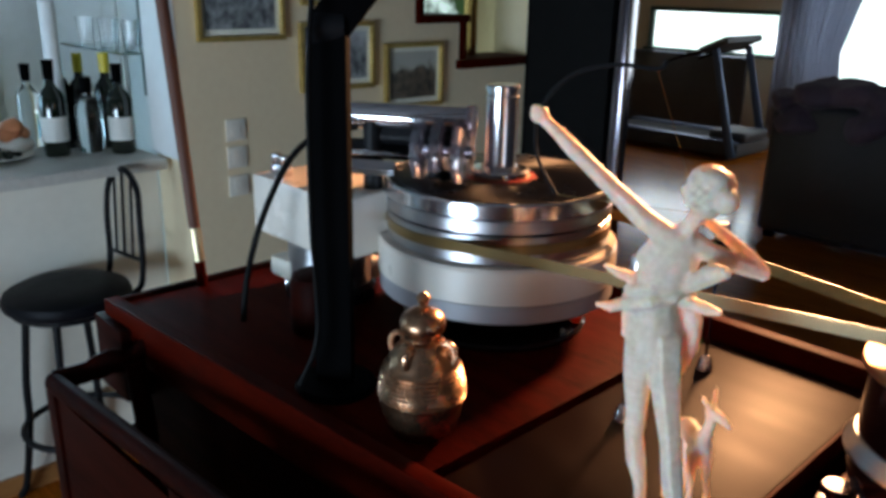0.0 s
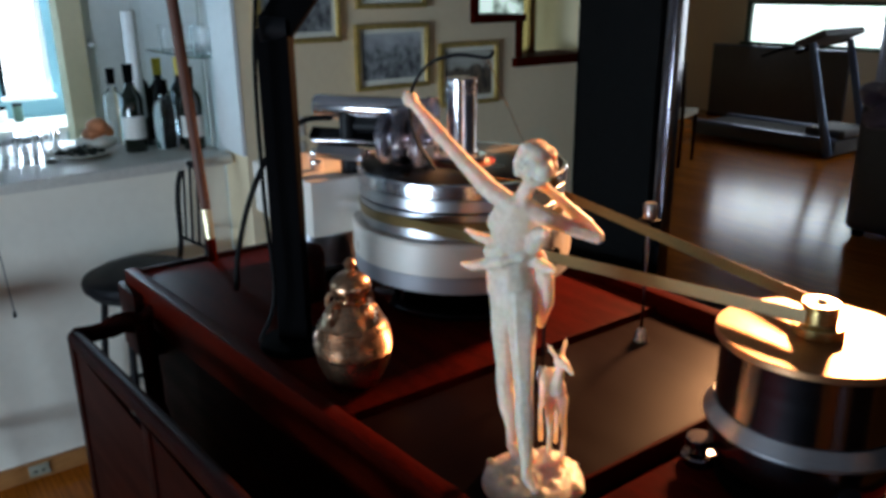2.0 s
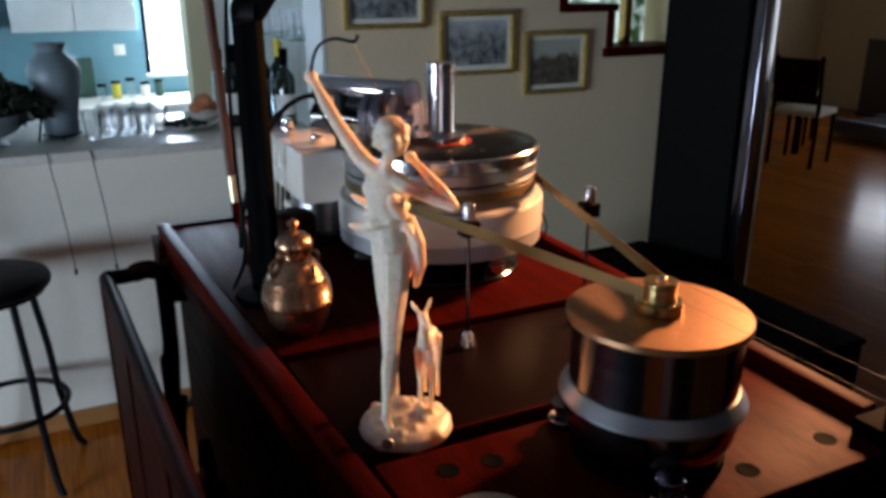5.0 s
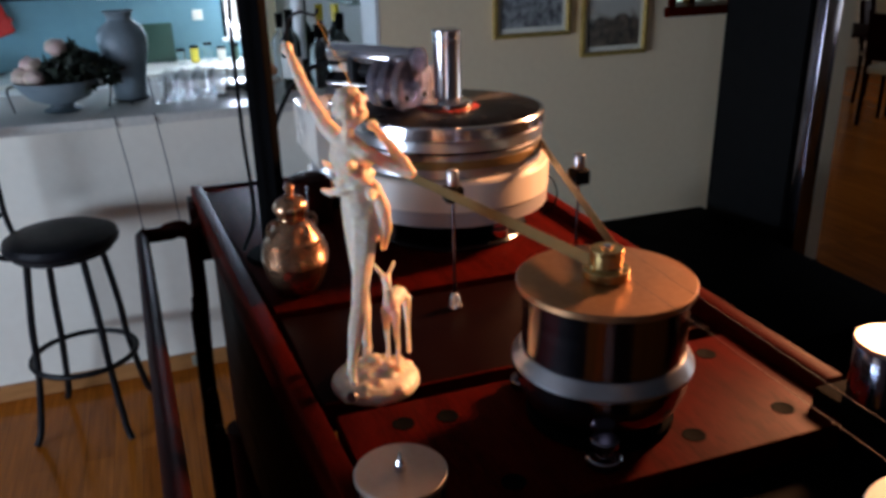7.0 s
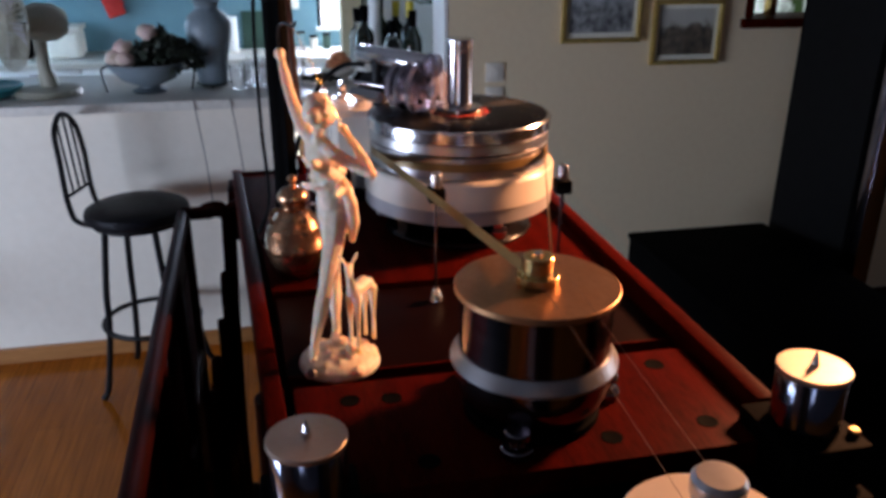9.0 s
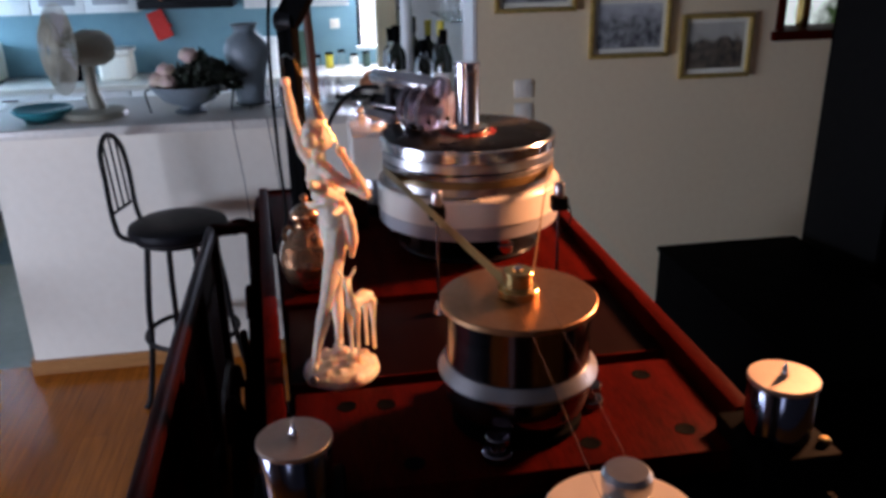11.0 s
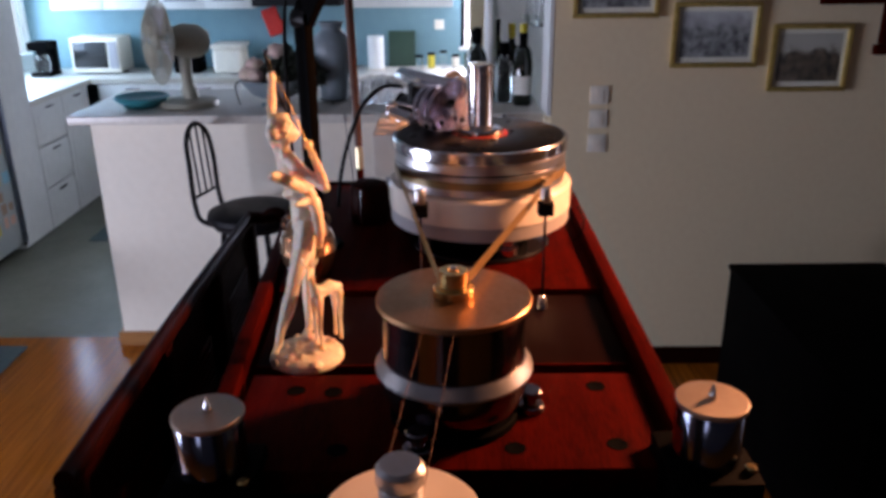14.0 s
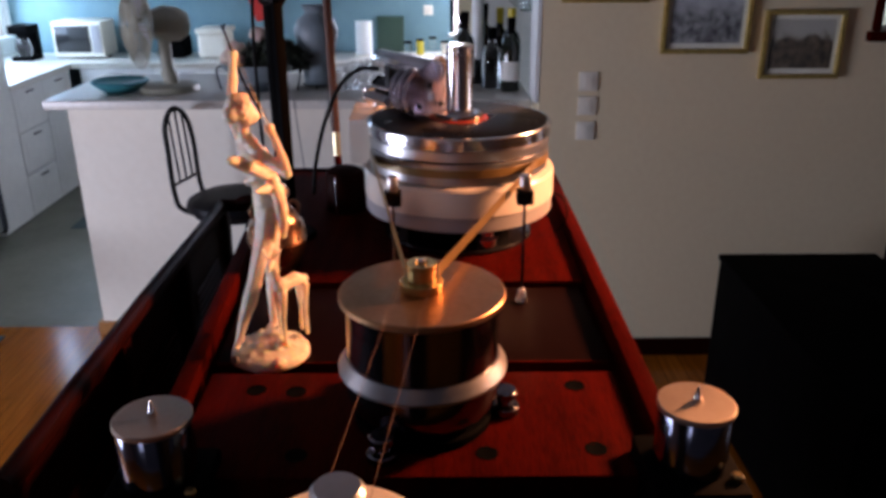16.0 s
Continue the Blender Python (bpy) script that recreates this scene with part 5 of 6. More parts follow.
for k in range(4):
    a = 2 * math.pi * k / 4 + 0.3
    e = side * math.cos(a) + upv * math.sin(a)
    f = side * -math.sin(a) + upv * math.cos(a)
    bb = bmesh.new()
    q = [fc + e * 0.03 - f * 0.015 + fd * 0.006, fc + e * 0.13 - f * 0.05 + fd * 0.012, fc + e * 0.135 + f * 0.03 - fd * 0.012, fc + e * 0.03 + f * 0.015 - fd * 0.006]
    vv = [bb.verts.new(p) for p in q] + [bb.verts.new(p + fd * 0.002) for p in q]
    for idx in ((0, 1, 2, 3), (7, 6, 5, 4), (0, 4, 5, 1), (1, 5, 6, 2), (2, 6, 7, 3), (3, 7, 4, 0)):
        bb.faces.new([vv[i] for i in idx])
    part("blade", bb, GREYPL, fan)
single("teal_dish", lathe([(0, 0.0005), (0.06, 0.0005), (0.10, 0.03), (0.112, 0.042), (0.105, 0.048), (0.09, 0.038), (0, 0.03)], (-2.60, -0.52, ZC), 40), TEALPL, "shallow teal dish on the counter", "dish")
for k, y in enumerate((0.335, 0.205)):
    p = curve([(-2.405, y, ZC + 0.004), (-2.398, y + 0.005, ZC - 0.06), (-2.398, y + 0.02, ZC - 0.22), (-2.402, y + 0.03, ZC - 0.40)], 8)
    cd = thing("fan_cord" if k else "lamp_cord", (-2.40, y, ZC - 0.4), "thin dark cord with a small switch hanging from the counter", "cord", "hanging cords")
    part("wire", tube(p, 0.0016, 6), RUBBER, cd)
    part("switch", tube([p[-1], p[-1] - Vector((0, 0, 0.018))], 0.005, 8), RUBBER, cd)

# ---- pictures and switches ----


def picture(y0, y1, z0, z1, prints, label):
    x = XW
    p = thing("framed_print", (x, (y0 + y1) / 2, z0), label, "picture", "framed prints")
    t = 0.017
    for nm, b in (("frame_bottom", (y0, y1, z0, z0 + t)), ("frame_top", (y0, y1, z1 - t, z1)), ("frame_side", (y0, y0 + t, z0 + t, z1 - t)), ("frame_side", (y1 - t, y1, z0 + t, z1 - t))):
        part(nm, box(x + 0.001, x + 0.022, *b, 0.004), GILT, p, "narrow gilt frame")
    part("mount", box(x + 0.001, x + 0.007, y0 + t, y1 - t, z0 + t, z1 - t), MOUNT, p, "cream mount")
    a, b, c, d = y0 + t + 0.016, y1 - t - 0.016, z0 + t + 0.020, z1 - t - 0.016
    part("print", box(x + 0.001, x + 0.0085, a, b, c, d), prints, p, "engraved landscape print")
    g = part("glazing", box(x + 0.012, x + 0.0135, y0 + t, y1 - t, z0 + t, z1 - t), GLASS, p)
    g.visible_shadow = False
    return p


picture(1.195, 1.507, 1.420, 1.68, PRINT_GREY, "grey landscape engraving in a narrow gilt frame")
picture(1.562, 1.882, 1.240, 1.474, PRINT_GREY, "grey harbour engraving in a narrow gilt frame")
picture(1.932, 2.225, 1.149, 1.393, PRINT_BROWN, "brown engraving with pale sky in a narrow gilt frame")
picture(1.573, 1.873, 1.527, 1.76, PRINT_GREY, "grey engraving in a narrow gilt frame")
for k, z in enumerate((1.140, 1.050, 0.955)):
    sw = thing("light_switch", (XW, 1.31, z - 0.035), "white plastic wall switch", "switch", "wall switches")
    part("plate", box(XW + 0.0005, XW + 0.006, 1.275, 1.345, z - 0.035, z + 0.035, 0.002), PLASTIC_W, sw)
    part("rocker", box(XW + 0.006, XW + 0.008, 1.292, 1.328, z - 0.022, z + 0.022, 0.001), PLASTIC_W, sw)
ol = thing("wall_outlet", (XP + 0.018, 0.362, 0.02), "small cream wall outlet in the skirting", "outlet")
part("plate", box(XP + 0.0185, XP + 0.026, 0.33, 0.395, 0.016, 0.058, 0.002), BEIGE, ol)
for dy in (-0.012, 0.012):
    part("socket", lathe([(0, 0), (0.006, 0), (0.006, 0.003), (0, 0.003)], (XP + 0.0275, 0.362 + dy, 0.035), 12), BLACK, ol)

# ---- loudspeaker and low cabinet ----
sp = thing("loudspeaker", (-1.80, 2.44, 0), "tall narrow black panel loudspeaker with a polished metal side edge", "loudspeaker")
S0, S1 = Vector((-1.985, 2.345, 0)), Vector((-1.65, 2.435, 0))
sn = Vector((S1 - S0)).normalized()
so = Vector((-sn.y, sn.x, 0))
part("cabinet", prism([tuple(v[:2]) for v in (S0, S1, S1 + so * 0.10, S0 + so * 0.10)], 0.03, 2.05, 0.004), BLACK, sp)
part("base", prism([tuple(v[:2]) for v in (S0 - sn * 0.02 - so * 0.03, S1 + sn * 0.02 - so * 0.03, S1 + sn * 0.02 + so * 0.14, S0 - sn * 0.02 + so * 0.14)], 0, 0.03, 0.003), BLACK, sp)
part("grille", prism([tuple(v[:2]) for v in (S0 + sn * 0.015 - so * 0.008, S1 - sn * 0.015 - so * 0.008, S1 - sn * 0.015 - so * 0.001, S0 + sn * 0.015 - so * 0.001)], 0.06, 2.02, 0.003), RUBBER, sp)
part("side_edge", prism([tuple(v[:2]) for v in (S1 + sn * 0.002, S1 + sn * 0.04, S1 + sn * 0.04 + so * 0.09, S1 + sn * 0.002 + so * 0.09)], 0.03, 2.05, 0.004), STEEL_DK, sp, "polished dark metal edge strip")
lc = thing("low_cabinet", (-1.4, 2.05, 0), "low matt black cabinet with rounded top edge, beside the loudspeaker", "cabinet")
part("body", box(-1.965, -0.95, 1.75, 2.30, 0.02, 0.57, 0.012), BLACK, lc)
part("top", box(-1.97, -0.945, 1.745, 2.305, 0.5705, 0.592, 0.008), BLACK, lc)
for fx in (-1.93, -1.0):
    for fy in (1.79, 2.26):
        part("foot", box(fx - 0.02, fx + 0.02, fy - 0.02, fy + 0.02, 0, 0.02), RUBBER, lc)

# ---- kitchen ----


def cabinet(name, b, axis, doors, label, drawers=0, shelf_glass=False):
    """A cupboard unit: carcass and framed doors on its +x ('x') or +y ('y') face."""
    x0, x1, y0, y1, z0, z1 = b
    c = thing(name, ((x0 + x1) / 2, (y0 + y1) / 2, z0), label, "cabinet")
    part("carcass", box(*b), CUPB, c)
    lo, hi = (y0, y1) if axis == "x" else (x0, x1)
    w = (hi - lo) / doors
    for k in range(doors):
        a, e = lo + k * w + 0.004, lo + (k + 1) * w - 0.004
        cells = [(z0 + 0.004 + (z1 - z0) * i / max(drawers, 1), z0 - 0.004 + (z1 - z0) * (i + 1) / max(drawers, 1)) for i in range(max(drawers, 1))]
        for p, q in cells:
            bb = (x1 + 0.001, x1 + 0.02, a, e, p, q) if axis == "x" else (a, e, y1 + 0.001, y1 + 0.02, p, q)
            dr = part("drawer" if drawers else "door", box(*bb, 0.003), CUPB, c)
            ii = (x1 + 0.0205, x1 + 0.023, a + 0.05, e - 0.05, p + 0.05, q - 0.05) if axis == "x" else (a + 0.05, e - 0.05, y1 + 0.0205, y1 + 0.023, p + 0.05, q - 0.05)
            if q - p > 0.15:
                part("inset", box(*ii, 0.001), GREYPL if shelf_glass else CUPB, dr)
            m = (a + e) / 2
            h = (x1 + 0.026, x1 + 0.036, m - 0.05, m + 0.05, q - 0.035, q - 0.025) if axis == "x" else (m - 0.05, m + 0.05, y1 + 0.026, y1 + 0.036, q - 0.035, q - 0.025)
            part("handle", box(*h, 0.002), STEEL_DK, dr, "dark metal bar handle")
    return c


ZK = 0.82
YK = -1.76
cabinet("base_cabinet", (-4.52, -4.12, -2.37, YK - 0.02, 0.0, ZK - 0.035), "y", 1, "white base cabinet with drawers under the worktop", 3)
cabinet("base_cabinet", (-4.93, -4.525, -2.37, YK - 0.02, 0.0, ZK - 0.035), "y", 1, "white base cabinet under the worktop")
cabinet("base_cabinet", (-5.495, -4.975, -1.70, -0.70, 0.0, ZK - 0.035), "x", 2, "white base cabinet along the teal wall")
cabinet("base_cabinet", (-5.495, -4.975, -0.695, 0.30, 0.0, ZK - 0.035), "x", 2, "white base cabinet along the teal wall")
cabinet("base_cabinet", (-5.495, -4.975, 0.305, 1.10, 0.0, ZK - 0.035), "x", 2, "white base cabinet along the teal wall")
single("worktop", prism([(-5.495, -2.375), (-4.10, -2.375), (-4.10, YK + 0.01), (-4.95, YK + 0.01), (-4.95, 1.40), (-5.495, 1.40)], ZK - 0.034, ZK, 0.004), COUNTER, "pale L-shaped kitchen worktop", "worktop")
cabinet("wall_cabinet", (-5.495, -5.22, -2.05, -1.30, 1.265, 2.05), "x", 2, "white wall cabinet with panelled doors")
cabinet("wall_cabinet", (-5.495, -5.22, -1.295, -0.62, 1.265, 2.05), "x", 2, "white wall cabinet with glazed doors", 0, True)
cabinet("wall_cabinet", (-5.495, -5.22, 0.08, 0.80, 1.265, 2.05), "x", 2, "white wall cabinet with panelled doors")
cabinet("tall_cabinet", (-4.115, -3.76, -2.37, YK - 0.02, 0.0, 2.1), "y", 1, "white tall cabinet beside the fridge")
fg = thing("fridge", (-3.4, -2.07, 0), "light grey fridge with its door covered in small colourful magnets", "fridge")
part("body", box(-3.75, -3.10, -2.37, YK - 0.045, 0.03, 1.85, 0.01), FRIDGE, fg)
part("door", box(-3.748, -3.102, YK - 0.043, YK + 0.01, 0.05, 1.848, 0.012), FRIDGE, fg)
part("kick_plate", box(-3.74, -3.11, -2.36, YK - 0.05, 0.0, 0.03), BLACK, fg)
# dark strips stand in for the dark gap between fridge and tall cabinet
part("edge_strip", box(-3.758, -3.7505, YK - 0.04, YK + 0.012, 0.03, 1.85), RUBBER, fg)
part("gap_strip", box(-3.745, -3.715, YK + 0.0105, YK + 0.03, 0.06, 1.84, 0.004), STEEL, fg, "dark grey full-height strip drawn for the dark gap beside the fridge")
random.seed(21)
cols = ((0.55, 0.10, 0.08), (0.10, 0.22, 0.45), (0.60, 0.50, 0.12), (0.12, 0.35, 0.18), (0.65, 0.62, 0.55), (0.35, 0.22, 0.14), (0.20, 0.45, 0.55), (0.70, 0.40, 0.30))
mags = [mat("magnet_" + n, c, 0.5, scale=60, amount=0.6) for n, c in zip(("red", "blue", "ochre", "green", "cream", "brown", "cyan", "salmon"), cols)]
for i in range(7):
    for j in range(15):
        low = j < 8
        if random.random() < (0.92 if low else 0.22):
            mx, mz = -3.66 + i * 0.082 + random.uniform(-0.010, 0.010), 0.22 + j * 0.082 + random.uniform(-0.010, 0.010)
            w, h = random.uniform(0.018, 0.035), random.uniform(0.022, 0.037)
            mg = single("magnet", box(mx - w, mx + w, YK + 0.0105, YK + 0.0135, mz - h, mz + h, 0.001), random.choice(mags), "small colourful fridge magnet", "magnet", "fridge magnets", smooth=False)
mw = thing("microwave", (-5.2, -1.77, ZK), "white microwave oven with dark door window", "microwave")
part("body", box(-5.44, -5.18, -1.95, -1.60, ZK + 0.012, 1.075, 0.008), PLASTIC_W, mw)
part("door_window", box(-5.1795, -5.172, -1.93, -1.69, ZK + 0.045, 1.045, 0.003), BLACK_GL, mw, "dark glass door window")
part("control_panel", box(-5.1795, -5.174, -1.675, -1.61, ZK + 0.04, 1.05, 0.003), GREYPL, mw)
for fy in (-1.95, -1.61):
    part("foot", box(-5.3, -5.27, fy - 0.015, fy + 0.015, ZK, ZK + 0.012), RUBBER, mw)
kt = thing("coffee_maker", (-5.15, -2.12, ZK), "black coffee maker in the worktop corner", "coffee maker")
part("base", box(-5.24, -5.06, -2.20, -2.06, ZK, ZK + 0.03, 0.004), BLACK, kt)
part("tower", box(-5.24, -5.18, -2.20, -2.06, ZK + 0.0305, ZK + 0.24, 0.006), BLACK, kt)
part("top", box(-5.18, -5.06, -2.20, -2.06, ZK + 0.18, ZK + 0.24, 0.006), BLACK, kt)
part("jug", lathe([(0, 0), (0.045, 0), (0.055, 0.05), (0.04, 0.12), (0, 0.12)], (-5.115, -2.13, ZK + 0.031), 24), GLASS, kt)
pt = thing("paper_roll", (-5.30, 0.235, ZK), "white paper towel roll on a stand", "paper roll")
part("base", lathe([(0, 0), (0.07, 0), (0.07, 0.01), (0, 0.01)], (-5.30, 0.235, ZK + 0.0005), 28), PLASTIC_W, pt)
part("roll", lathe([(0, 0), (0.06, 0), (0.06, 0.23), (0.02, 0.23), (0.02, 0.2), (0, 0.2)], (-5.30, 0.235, ZK + 0.011), 28), WHITE, pt)
bx = thing("bread_bin", (-5.28, -0.82, ZK), "white rounded bread bin", "bread bin")
part("body", box(-5.40, -5.16, -0.93, -0.72, ZK + 0.0005, ZK + 0.17, 0.03, seg=4), PLASTIC_W, bx)
part("lid", box(-5.41, -5.15, -0.94, -0.71, ZK + 0.171, ZK + 0.205, 0.012), PLASTIC_W, bx)
single("toaster", box(-5.38, -5.18, -1.22, -1.03, ZK + 0.0005, ZK + 0.15, 0.02, seg=3), BLACK, "black toaster on the worktop", "toaster")
tb = thing("chopping_board", (-5.46, 0.42, ZK), "dark green chopping board leaning on the wall", "chopping board")
part("board", turned(box(-0.008, 0.008, -0.10, 0.10, 0, 0.26, 0.004), (-5.44, 0.42, ZK + 0.002), ry=-8), GREENFRAME, tb)
mt = thing("oven_glove", (-5.46, -0.52, 1.08), "bright red cloth oven glove hanging on the wall", "oven glove")
gm = turned(box(-0.014, 0.014, -0.06, 0.06, 0, 0.20, 0.012, seg=3), (-5.45, -0.50, 1.06), rx=18)
part("glove", gm, RED, mt)
part("thumb", tube([(-5.45, -0.515, 1.12), (-5.45, -0.455, 1.16)], [0.02, 0.016], 10, flat=0.6), RED, mt)
part("hook", box(-5.498, -5.44, -0.60, -0.585, 1.285, 1.295), IRON, mt)
hd = thing("range_hood", (-5.32, -0.30, 1.25), "dark extractor hood above the cooker", "hood")
part("canopy", prism([(-5.495, -0.60), (-5.10, -0.60), (-5.10, 0.02), (-5.495, 0.02)], 1.285, 1.34, 0.006), IRON, hd)
part("flue", box(-5.495, -5.25, -0.45, -0.12, 1.3405, 2.4, 0.004), IRON, hd)
part("knob", lathe([(0, 0), (0.012, 0), (0.012, 0.02), (0, 0.02)], (-5.12, -0.45, 1.3405), 12), ORANGE, hd)
wo = thing("wall_outlet", (-5.5, 0.70, 1.10), "white square wall outlet on the teal wall", "outlet")
part("plate", box(-5.4995, -5.49, 0.665, 0.735, 1.085, 1.155, 0.003), PLASTIC_W, wo)
part("socket", box(-5.4895, -5.486, 0.68, 0.72, 1.10, 1.14, 0.002), PLASTIC_W, wo)
single("kitchen_mat", box(-4.6, -3.9, -1.45, -0.95, -0.0015, 0.006, 0.002), RUG, "flat grey-green mat on the kitchen floor", "mat")
for k in range(5):
    sx = thing("spice_jar", (-5.35, 0.55 + 0.09 * k, ZK), "small jar on the worktop", "jar", "worktop jars")
    part("jar", lathe([(0, 0), (0.028, 0), (0.028, 0.08 + 0.015 * (k % 3)), (0, 0.08 + 0.015 * (k % 3))], (-5.35, 0.55 + 0.09 * k, ZK + 0.0005), 16), (GLASS, YELLOW, GLASS, PLASTIC_W, GREENFRAME)[k], sx)
    part("lid", lathe([(0, 0), (0.029, 0), (0.029, 0.015), (0, 0.015)], (-5.35, 0.55 + 0.09 * k, ZK + 0.081 + 0.015 * (k % 3)), 16), BLACK, sx)
gs = thing("glass_shelf", (-2.8, 1.3, 1.365), "greenish glass shelf on a dark panel, carrying small glasses", "shelf")
part("back_panel", box(-3.20, -2.54, 1.400, 1.4185, 1.15, 2.1, 0.003), GREENFRAME, gs, "dark green back panel")
part("plate", box(-3.15, -2.60, 1.08, 1.3995, 1.365, 1.372), SHELFGL, gs)
part("bracket", box(-3.13, -3.11, 1.30, 1.3995, 1.345, 1.365), BRUSHED, gs)
part("bracket", box(-2.64, -2.62, 1.30, 1.3995, 1.345, 1.365), BRUSHED, gs)
for k in range(5):
    copy_thing(t0, pose(-2.68 - 0.10 * k, 1.15 + 0.05 * (k % 2), 1.3725))
cn = thing("candle", (-2.775, 0.922, ZC), "tall white candle in a dark holder on the counter", "candle")
part("holder", lathe([(0, 0), (0.04, 0), (0.04, 0.006), (0.015, 0.012), (0.012, 0.08), (0.03, 0.10), (0, 0.10)], (-2.775, 0.922, ZC + 0.0005), 24), IRON, cn)
part("wax", lathe([(0, 0.1), (0.0245, 0.1), (0.0245, 0.47), (0.02, 0.475), (0, 0.473)], (-2.775, 0.922, ZC + 0.001), 24), WHITE, cn, "white wax")

# ---- back room ----
tm = thing("treadmill", (-4.4, 7.9, 0), "charcoal treadmill with blue-grey uprights and console", "treadmill")
part("deck", box(-5.25, -3.62, 7.50, 8.20, 0.03, 0.16, 0.02), TREADGREY, tm)
part("belt", box(-5.20, -3.95, 7.60, 8.10, 0.1605, 0.167), RUBBER, tm)
part("side_rail", box(-5.25, -3.65, 7.49, 7.585, 0.1605, 0.185, 0.008), BLUESTEEL, tm, "pale side rail")
part("side_rail", box(-5.25, -3.65, 8.11, 8.20, 0.1605, 0.185, 0.008), BLUESTEEL, tm)
for y, x in ((7.47, -3.66), (8.15, -3.66)):
    part("upright", tube([(x, y, 0.02), (x - 0.10, y, 0.35), (x - 0.30, y, 1.06)], [0.05, 0.042, 0.036], 10, flat=0.7), BLUESTEEL, tm)
part("console", turned(box(-0.16, 0.16, -0.36, 0.36, -0.03, 0.04, 0.02), (-3.98, 7.81, 1.09), ry=-24), TREADGREY, tm)
part("motor_cover", box(-4.0, -3.60, 7.60, 8.10, 0.17, 0.26, 0.03, seg=3), TREADGREY, tm)
for y in (7.52, 8.14):
    part("handrail", tube([(-3.95, y, 1.05), (-4.3, y, 0.98), (-4.5, y, 0.90)], 0.018, 8), RUBBER, tm)
bd = thing("folded_board", (-5.2, 8.9, 0), "large grey board standing against the far wall", "board")
part("board", box(-6.1, -4.35, 8.95, 9.0, 0.02, 0.86, 0.008), TREADGREY, bd)
part("edge_trim", box(-6.1, -4.35, 8.945, 9.005, 0.8605, 0.88, 0.004), BLUESTEEL, bd)
part("foot_rail", box(-6.1, -4.35, 8.93, 9.02, 0.0, 0.02), BLACK, bd)
ct = bmesh.new()
rows = []
for i in range(90):
    u = i / 89
    off = 0.045 * math.sin(i * 0.9) + 0.02 * math.sin(i * 0.37)
    x = -4.05 + 1.05 * u
    top = (x, 8.98 + off, 2.40)
    lo = (x - 0.25 * u * u, 8.98 + off * 0.8, 0.05)
    md = (x - 0.35 * u * u, 8.97 + off * 0.6, 1.0)
    rows.append([ct.verts.new(p) for p in (lo, md, top)])
for a, b in zip(rows, rows[1:]):
    for k in range(2):
        ct.faces.new((a[k], b[k], b[k + 1], a[k + 1]))
cu = thing("curtain", (-3.6, 8.98, 0), "grey pleated curtain drawn aside from the window", "curtain")
cl = part("cloth", ct, CURTAIN, cu)
cl.modifiers.new("solid", "SOLIDIFY").thickness = 0.0015
part("rail", tube([(-4.1, 8.98, 2.42), (-0.6, 8.98, 2.42)], 0.014, 10), BRUSHED, cu)

so_ = thing("armchair", (-1.85, 5.5, 0), "big black armchair with a dark throw tossed over its back", "armchair")
part("back", box(-2.33, -1.15, 5.25, 5.55, 0.04, 0.92, 0.07, seg=4), SOFA, so_)
part("seat", box(-2.25, -1.2, 5.50, 6.20, 0.10, 0.46, 0.06, seg=4), SOFA, so_)
part("armrest", box(-2.33, -2.10, 5.50, 6.25, 0.08, 0.64, 0.06, seg=4), SOFA, so_)
part("armrest", box(-1.38, -1.15, 5.50, 6.25, 0.08, 0.64, 0.06, seg=4), SOFA, so_)
for fx in (-2.25, -1.23):
    for fy in (5.32, 6.15):
        part("foot", box(fx - 0.03, fx + 0.03, fy - 0.03, fy + 0.03, 0, 0.05), BLACK, so_)
th = bmesh.new()
for cx, cz, r in ((-2.25, 0.93, 0.10), (-2.05, 0.97, 0.13), (-1.85, 1.00, 0.14), (-1.6, 0.97, 0.13), (-1.35, 0.94, 0.11), (-2.15, 0.80, 0.12), (-1.7, 0.82, 0.14)):
    blob((cx, 5.36, cz), (r * 1.25, 0.22, r * 0.75), th, 3)
for v in th.verts:
    v.co += 0.05 * noise.noise_vector(v.co * 6) + 0.018 * noise.noise_vector(v.co * 19)
single("throw", th, FABRIC, "crumpled dark purple-black throw over the armchair", "blanket")
tr = bpy.data.objects["throw"].modifiers.new("remesh", "REMESH")
tr.mode, tr.voxel_size, tr.use_smooth_shade = "VOXEL", 0.018, True


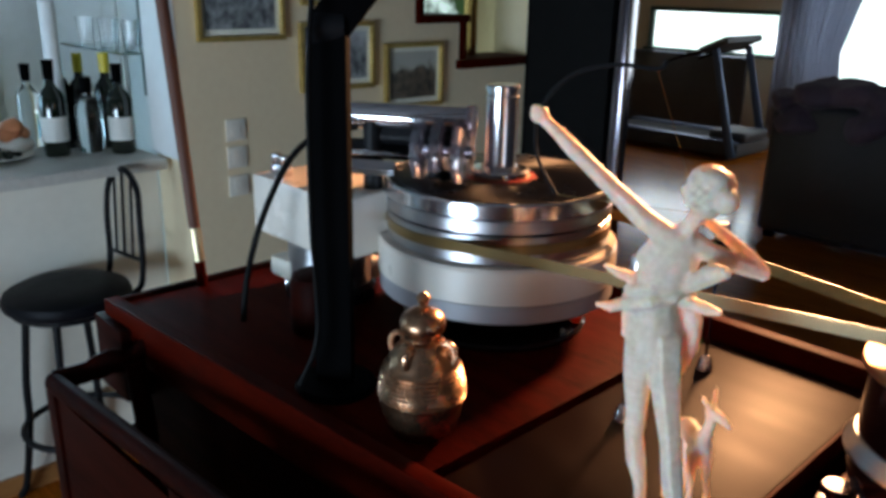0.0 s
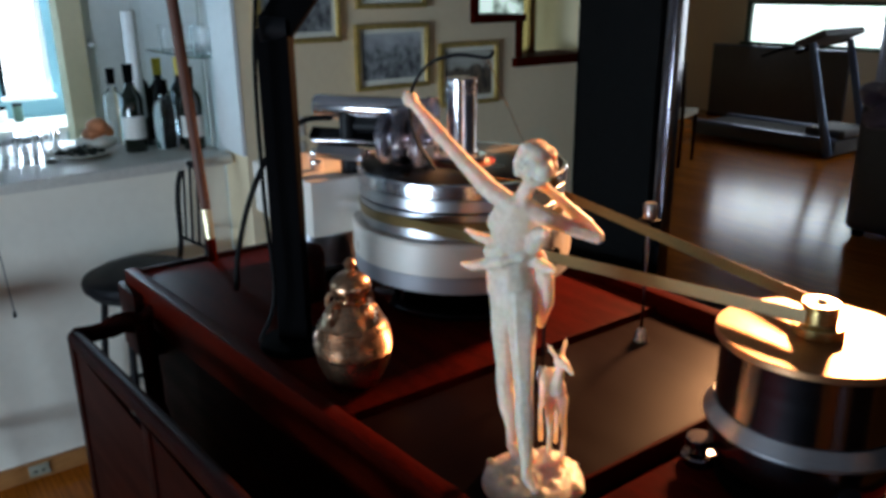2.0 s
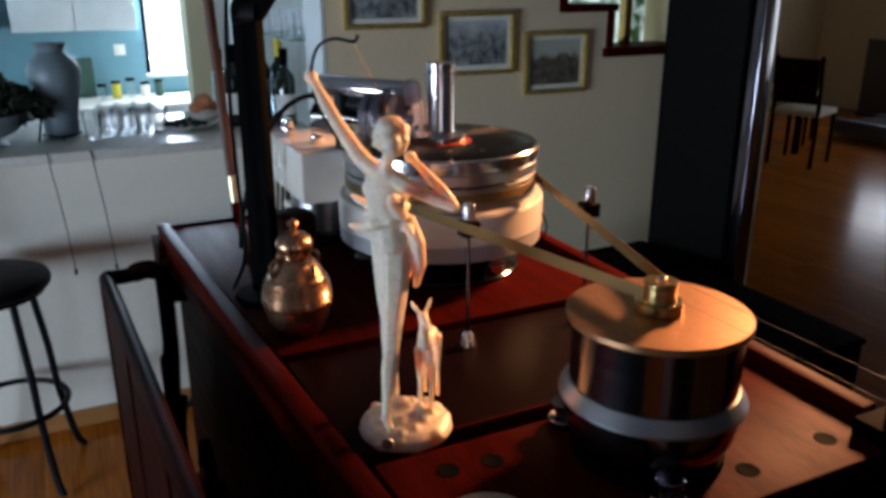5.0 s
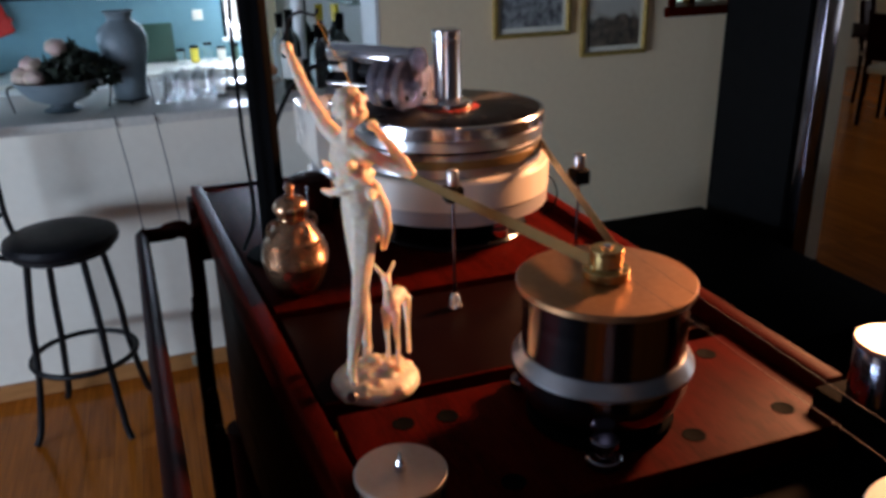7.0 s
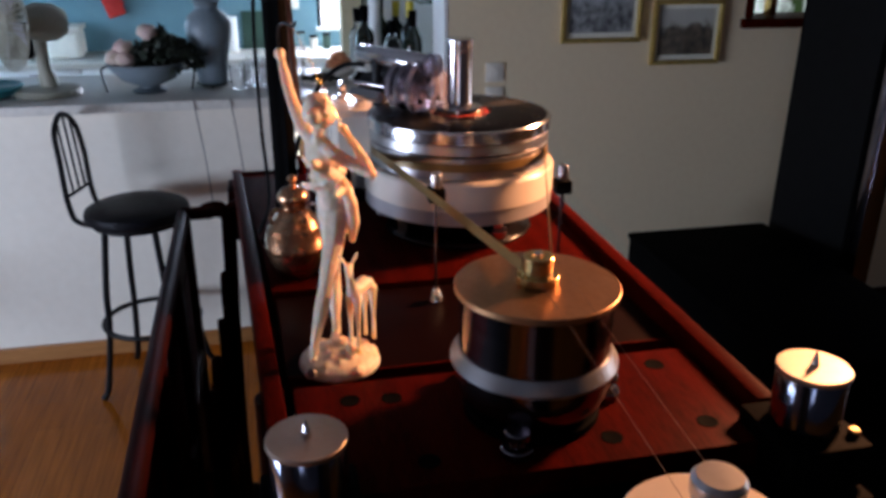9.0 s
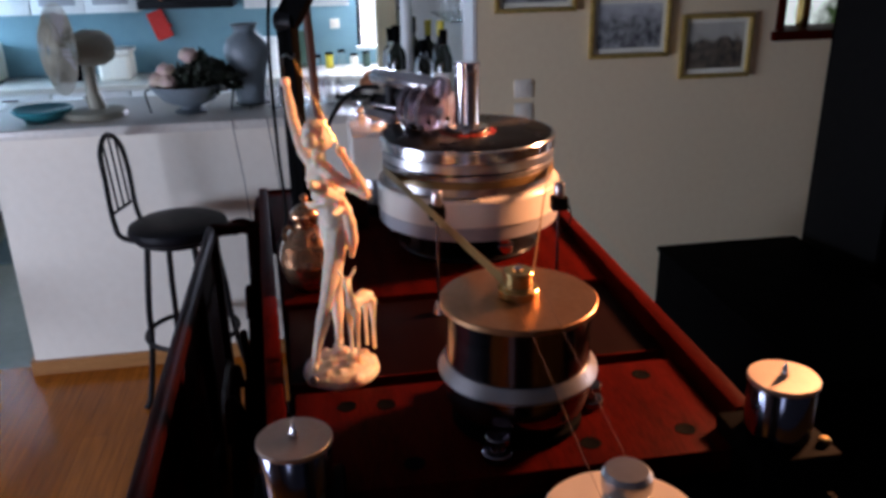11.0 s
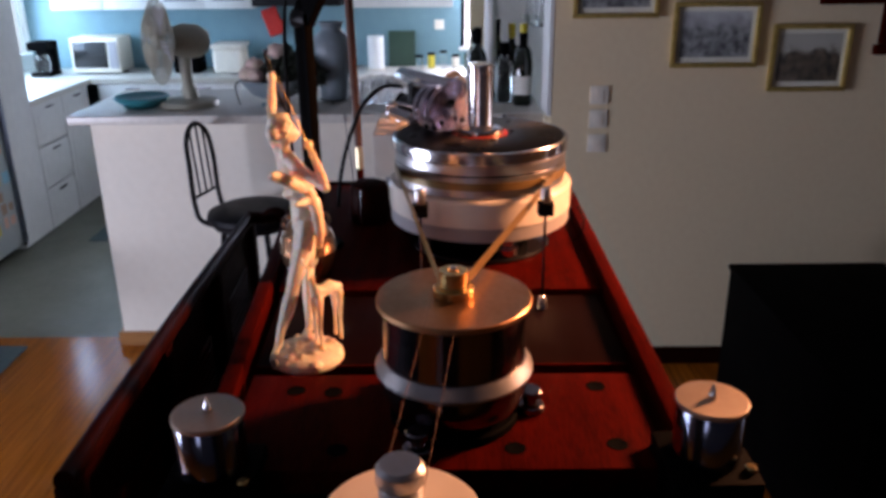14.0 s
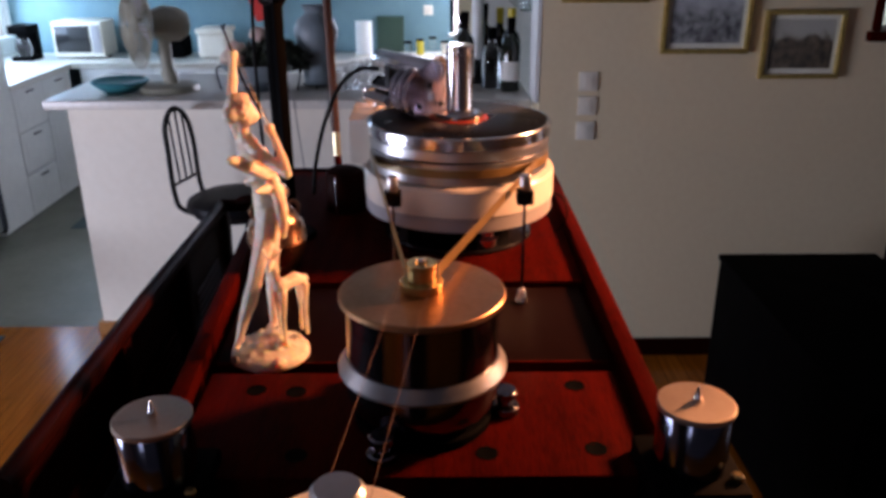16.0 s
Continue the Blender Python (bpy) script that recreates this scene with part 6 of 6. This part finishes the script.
def chair(at, turn):
    c = thing("dining_chair", (0, 0, 0), "dark wooden dining chair with pale seat", "chair", "chairs in the back room")
    part("seat", box(-0.21, 0.21, -0.21, 0.21, 0.44, 0.49, 0.012), MOUNT, c, "pale upholstered seat")
    for x in (-0.19, 0.19):
        part("leg", tube([(x, -0.19, 0), (x, -0.19, 0.44)], [0.014, 0.02], 8), MAHOG_DK, c)
        part("back_post", tube(curve([(x, 0.21, 0), (x, 0.20, 0.45), (x, 0.26, 0.95)], 4), 0.018, 8), MAHOG_DK, c)
    part("back_panel", turned(box(-0.175, 0.175, -0.01, 0.01, 0.0, 0.38, 0.004), (0, 0.232, 0.55), rx=-7), MAHOG_DK, c)
    c.matrix_basis = pose(*at, 0, 0, turn)
    return c


chair_1 = chair((-4.55, 6.2, 0), 200)
copy_thing(chair_1, pose(-5.3, 6.9, 0, 0, 0, 120))
dt = thing("dining_table", (-5.3, 6.0, 0), "dark wooden table in the back room", "table")
part("tabletop", box(-5.9, -4.75, 5.5, 6.5, 0.72, 0.75, 0.006), MAHOG_DK, dt)
for x in (-5.85, -4.8):
    for y in (5.55, 6.45):
        part("leg", box(x - 0.025, x + 0.025, y - 0.025, y + 0.025, 0, 0.72, 0.004), MAHOG_DK, dt)

# rug and castor chair by the kitchen opening
single("rug", box(-2.50, -1.2, -2.2, -1.15, 0.0005, 0.010, 0.003), RUG, "dark teal patterned rug on the wooden floor", "rug")
oc = thing("office_chair", (-2.15, -1.45, 0), "office chair with chrome star base on castors", "chair")
for k in range(5):
    a = radians(60 + 72 * k)
    e = Vector((-2.15 + 0.27 * math.cos(a), -1.45 + 0.27 * math.sin(a), 0.075))
    ar = part("base_arm", tube([(-2.15, -1.45, 0.11), e], [0.02, 0.014], 10), CHROME, oc, "chrome base arm")
    part("castor", tube([e + Vector((-0.012, 0, -0.04)), e + Vector((0.012, 0, -0.04))], 0.0255, 16), RUBBER, ar)
part("column", lathe([(0, 0.09), (0.025, 0.09), (0.025, 0.42), (0, 0.42)], (-2.15, -1.45, 0), 16), BLACK, oc)
part("seat", box(-2.38, -1.92, -1.68, -1.22, 0.42, 0.50, 0.03, seg=3), FABRIC, oc)
part("backrest", box(-2.36, -1.94, -1.74, -1.68, 0.56, 1.05, 0.025, seg=3), FABRIC, oc)
part("back_bracket", box(-2.18, -2.12, -1.71, -1.685, 0.46, 0.60, 0.004), BLACK, oc)
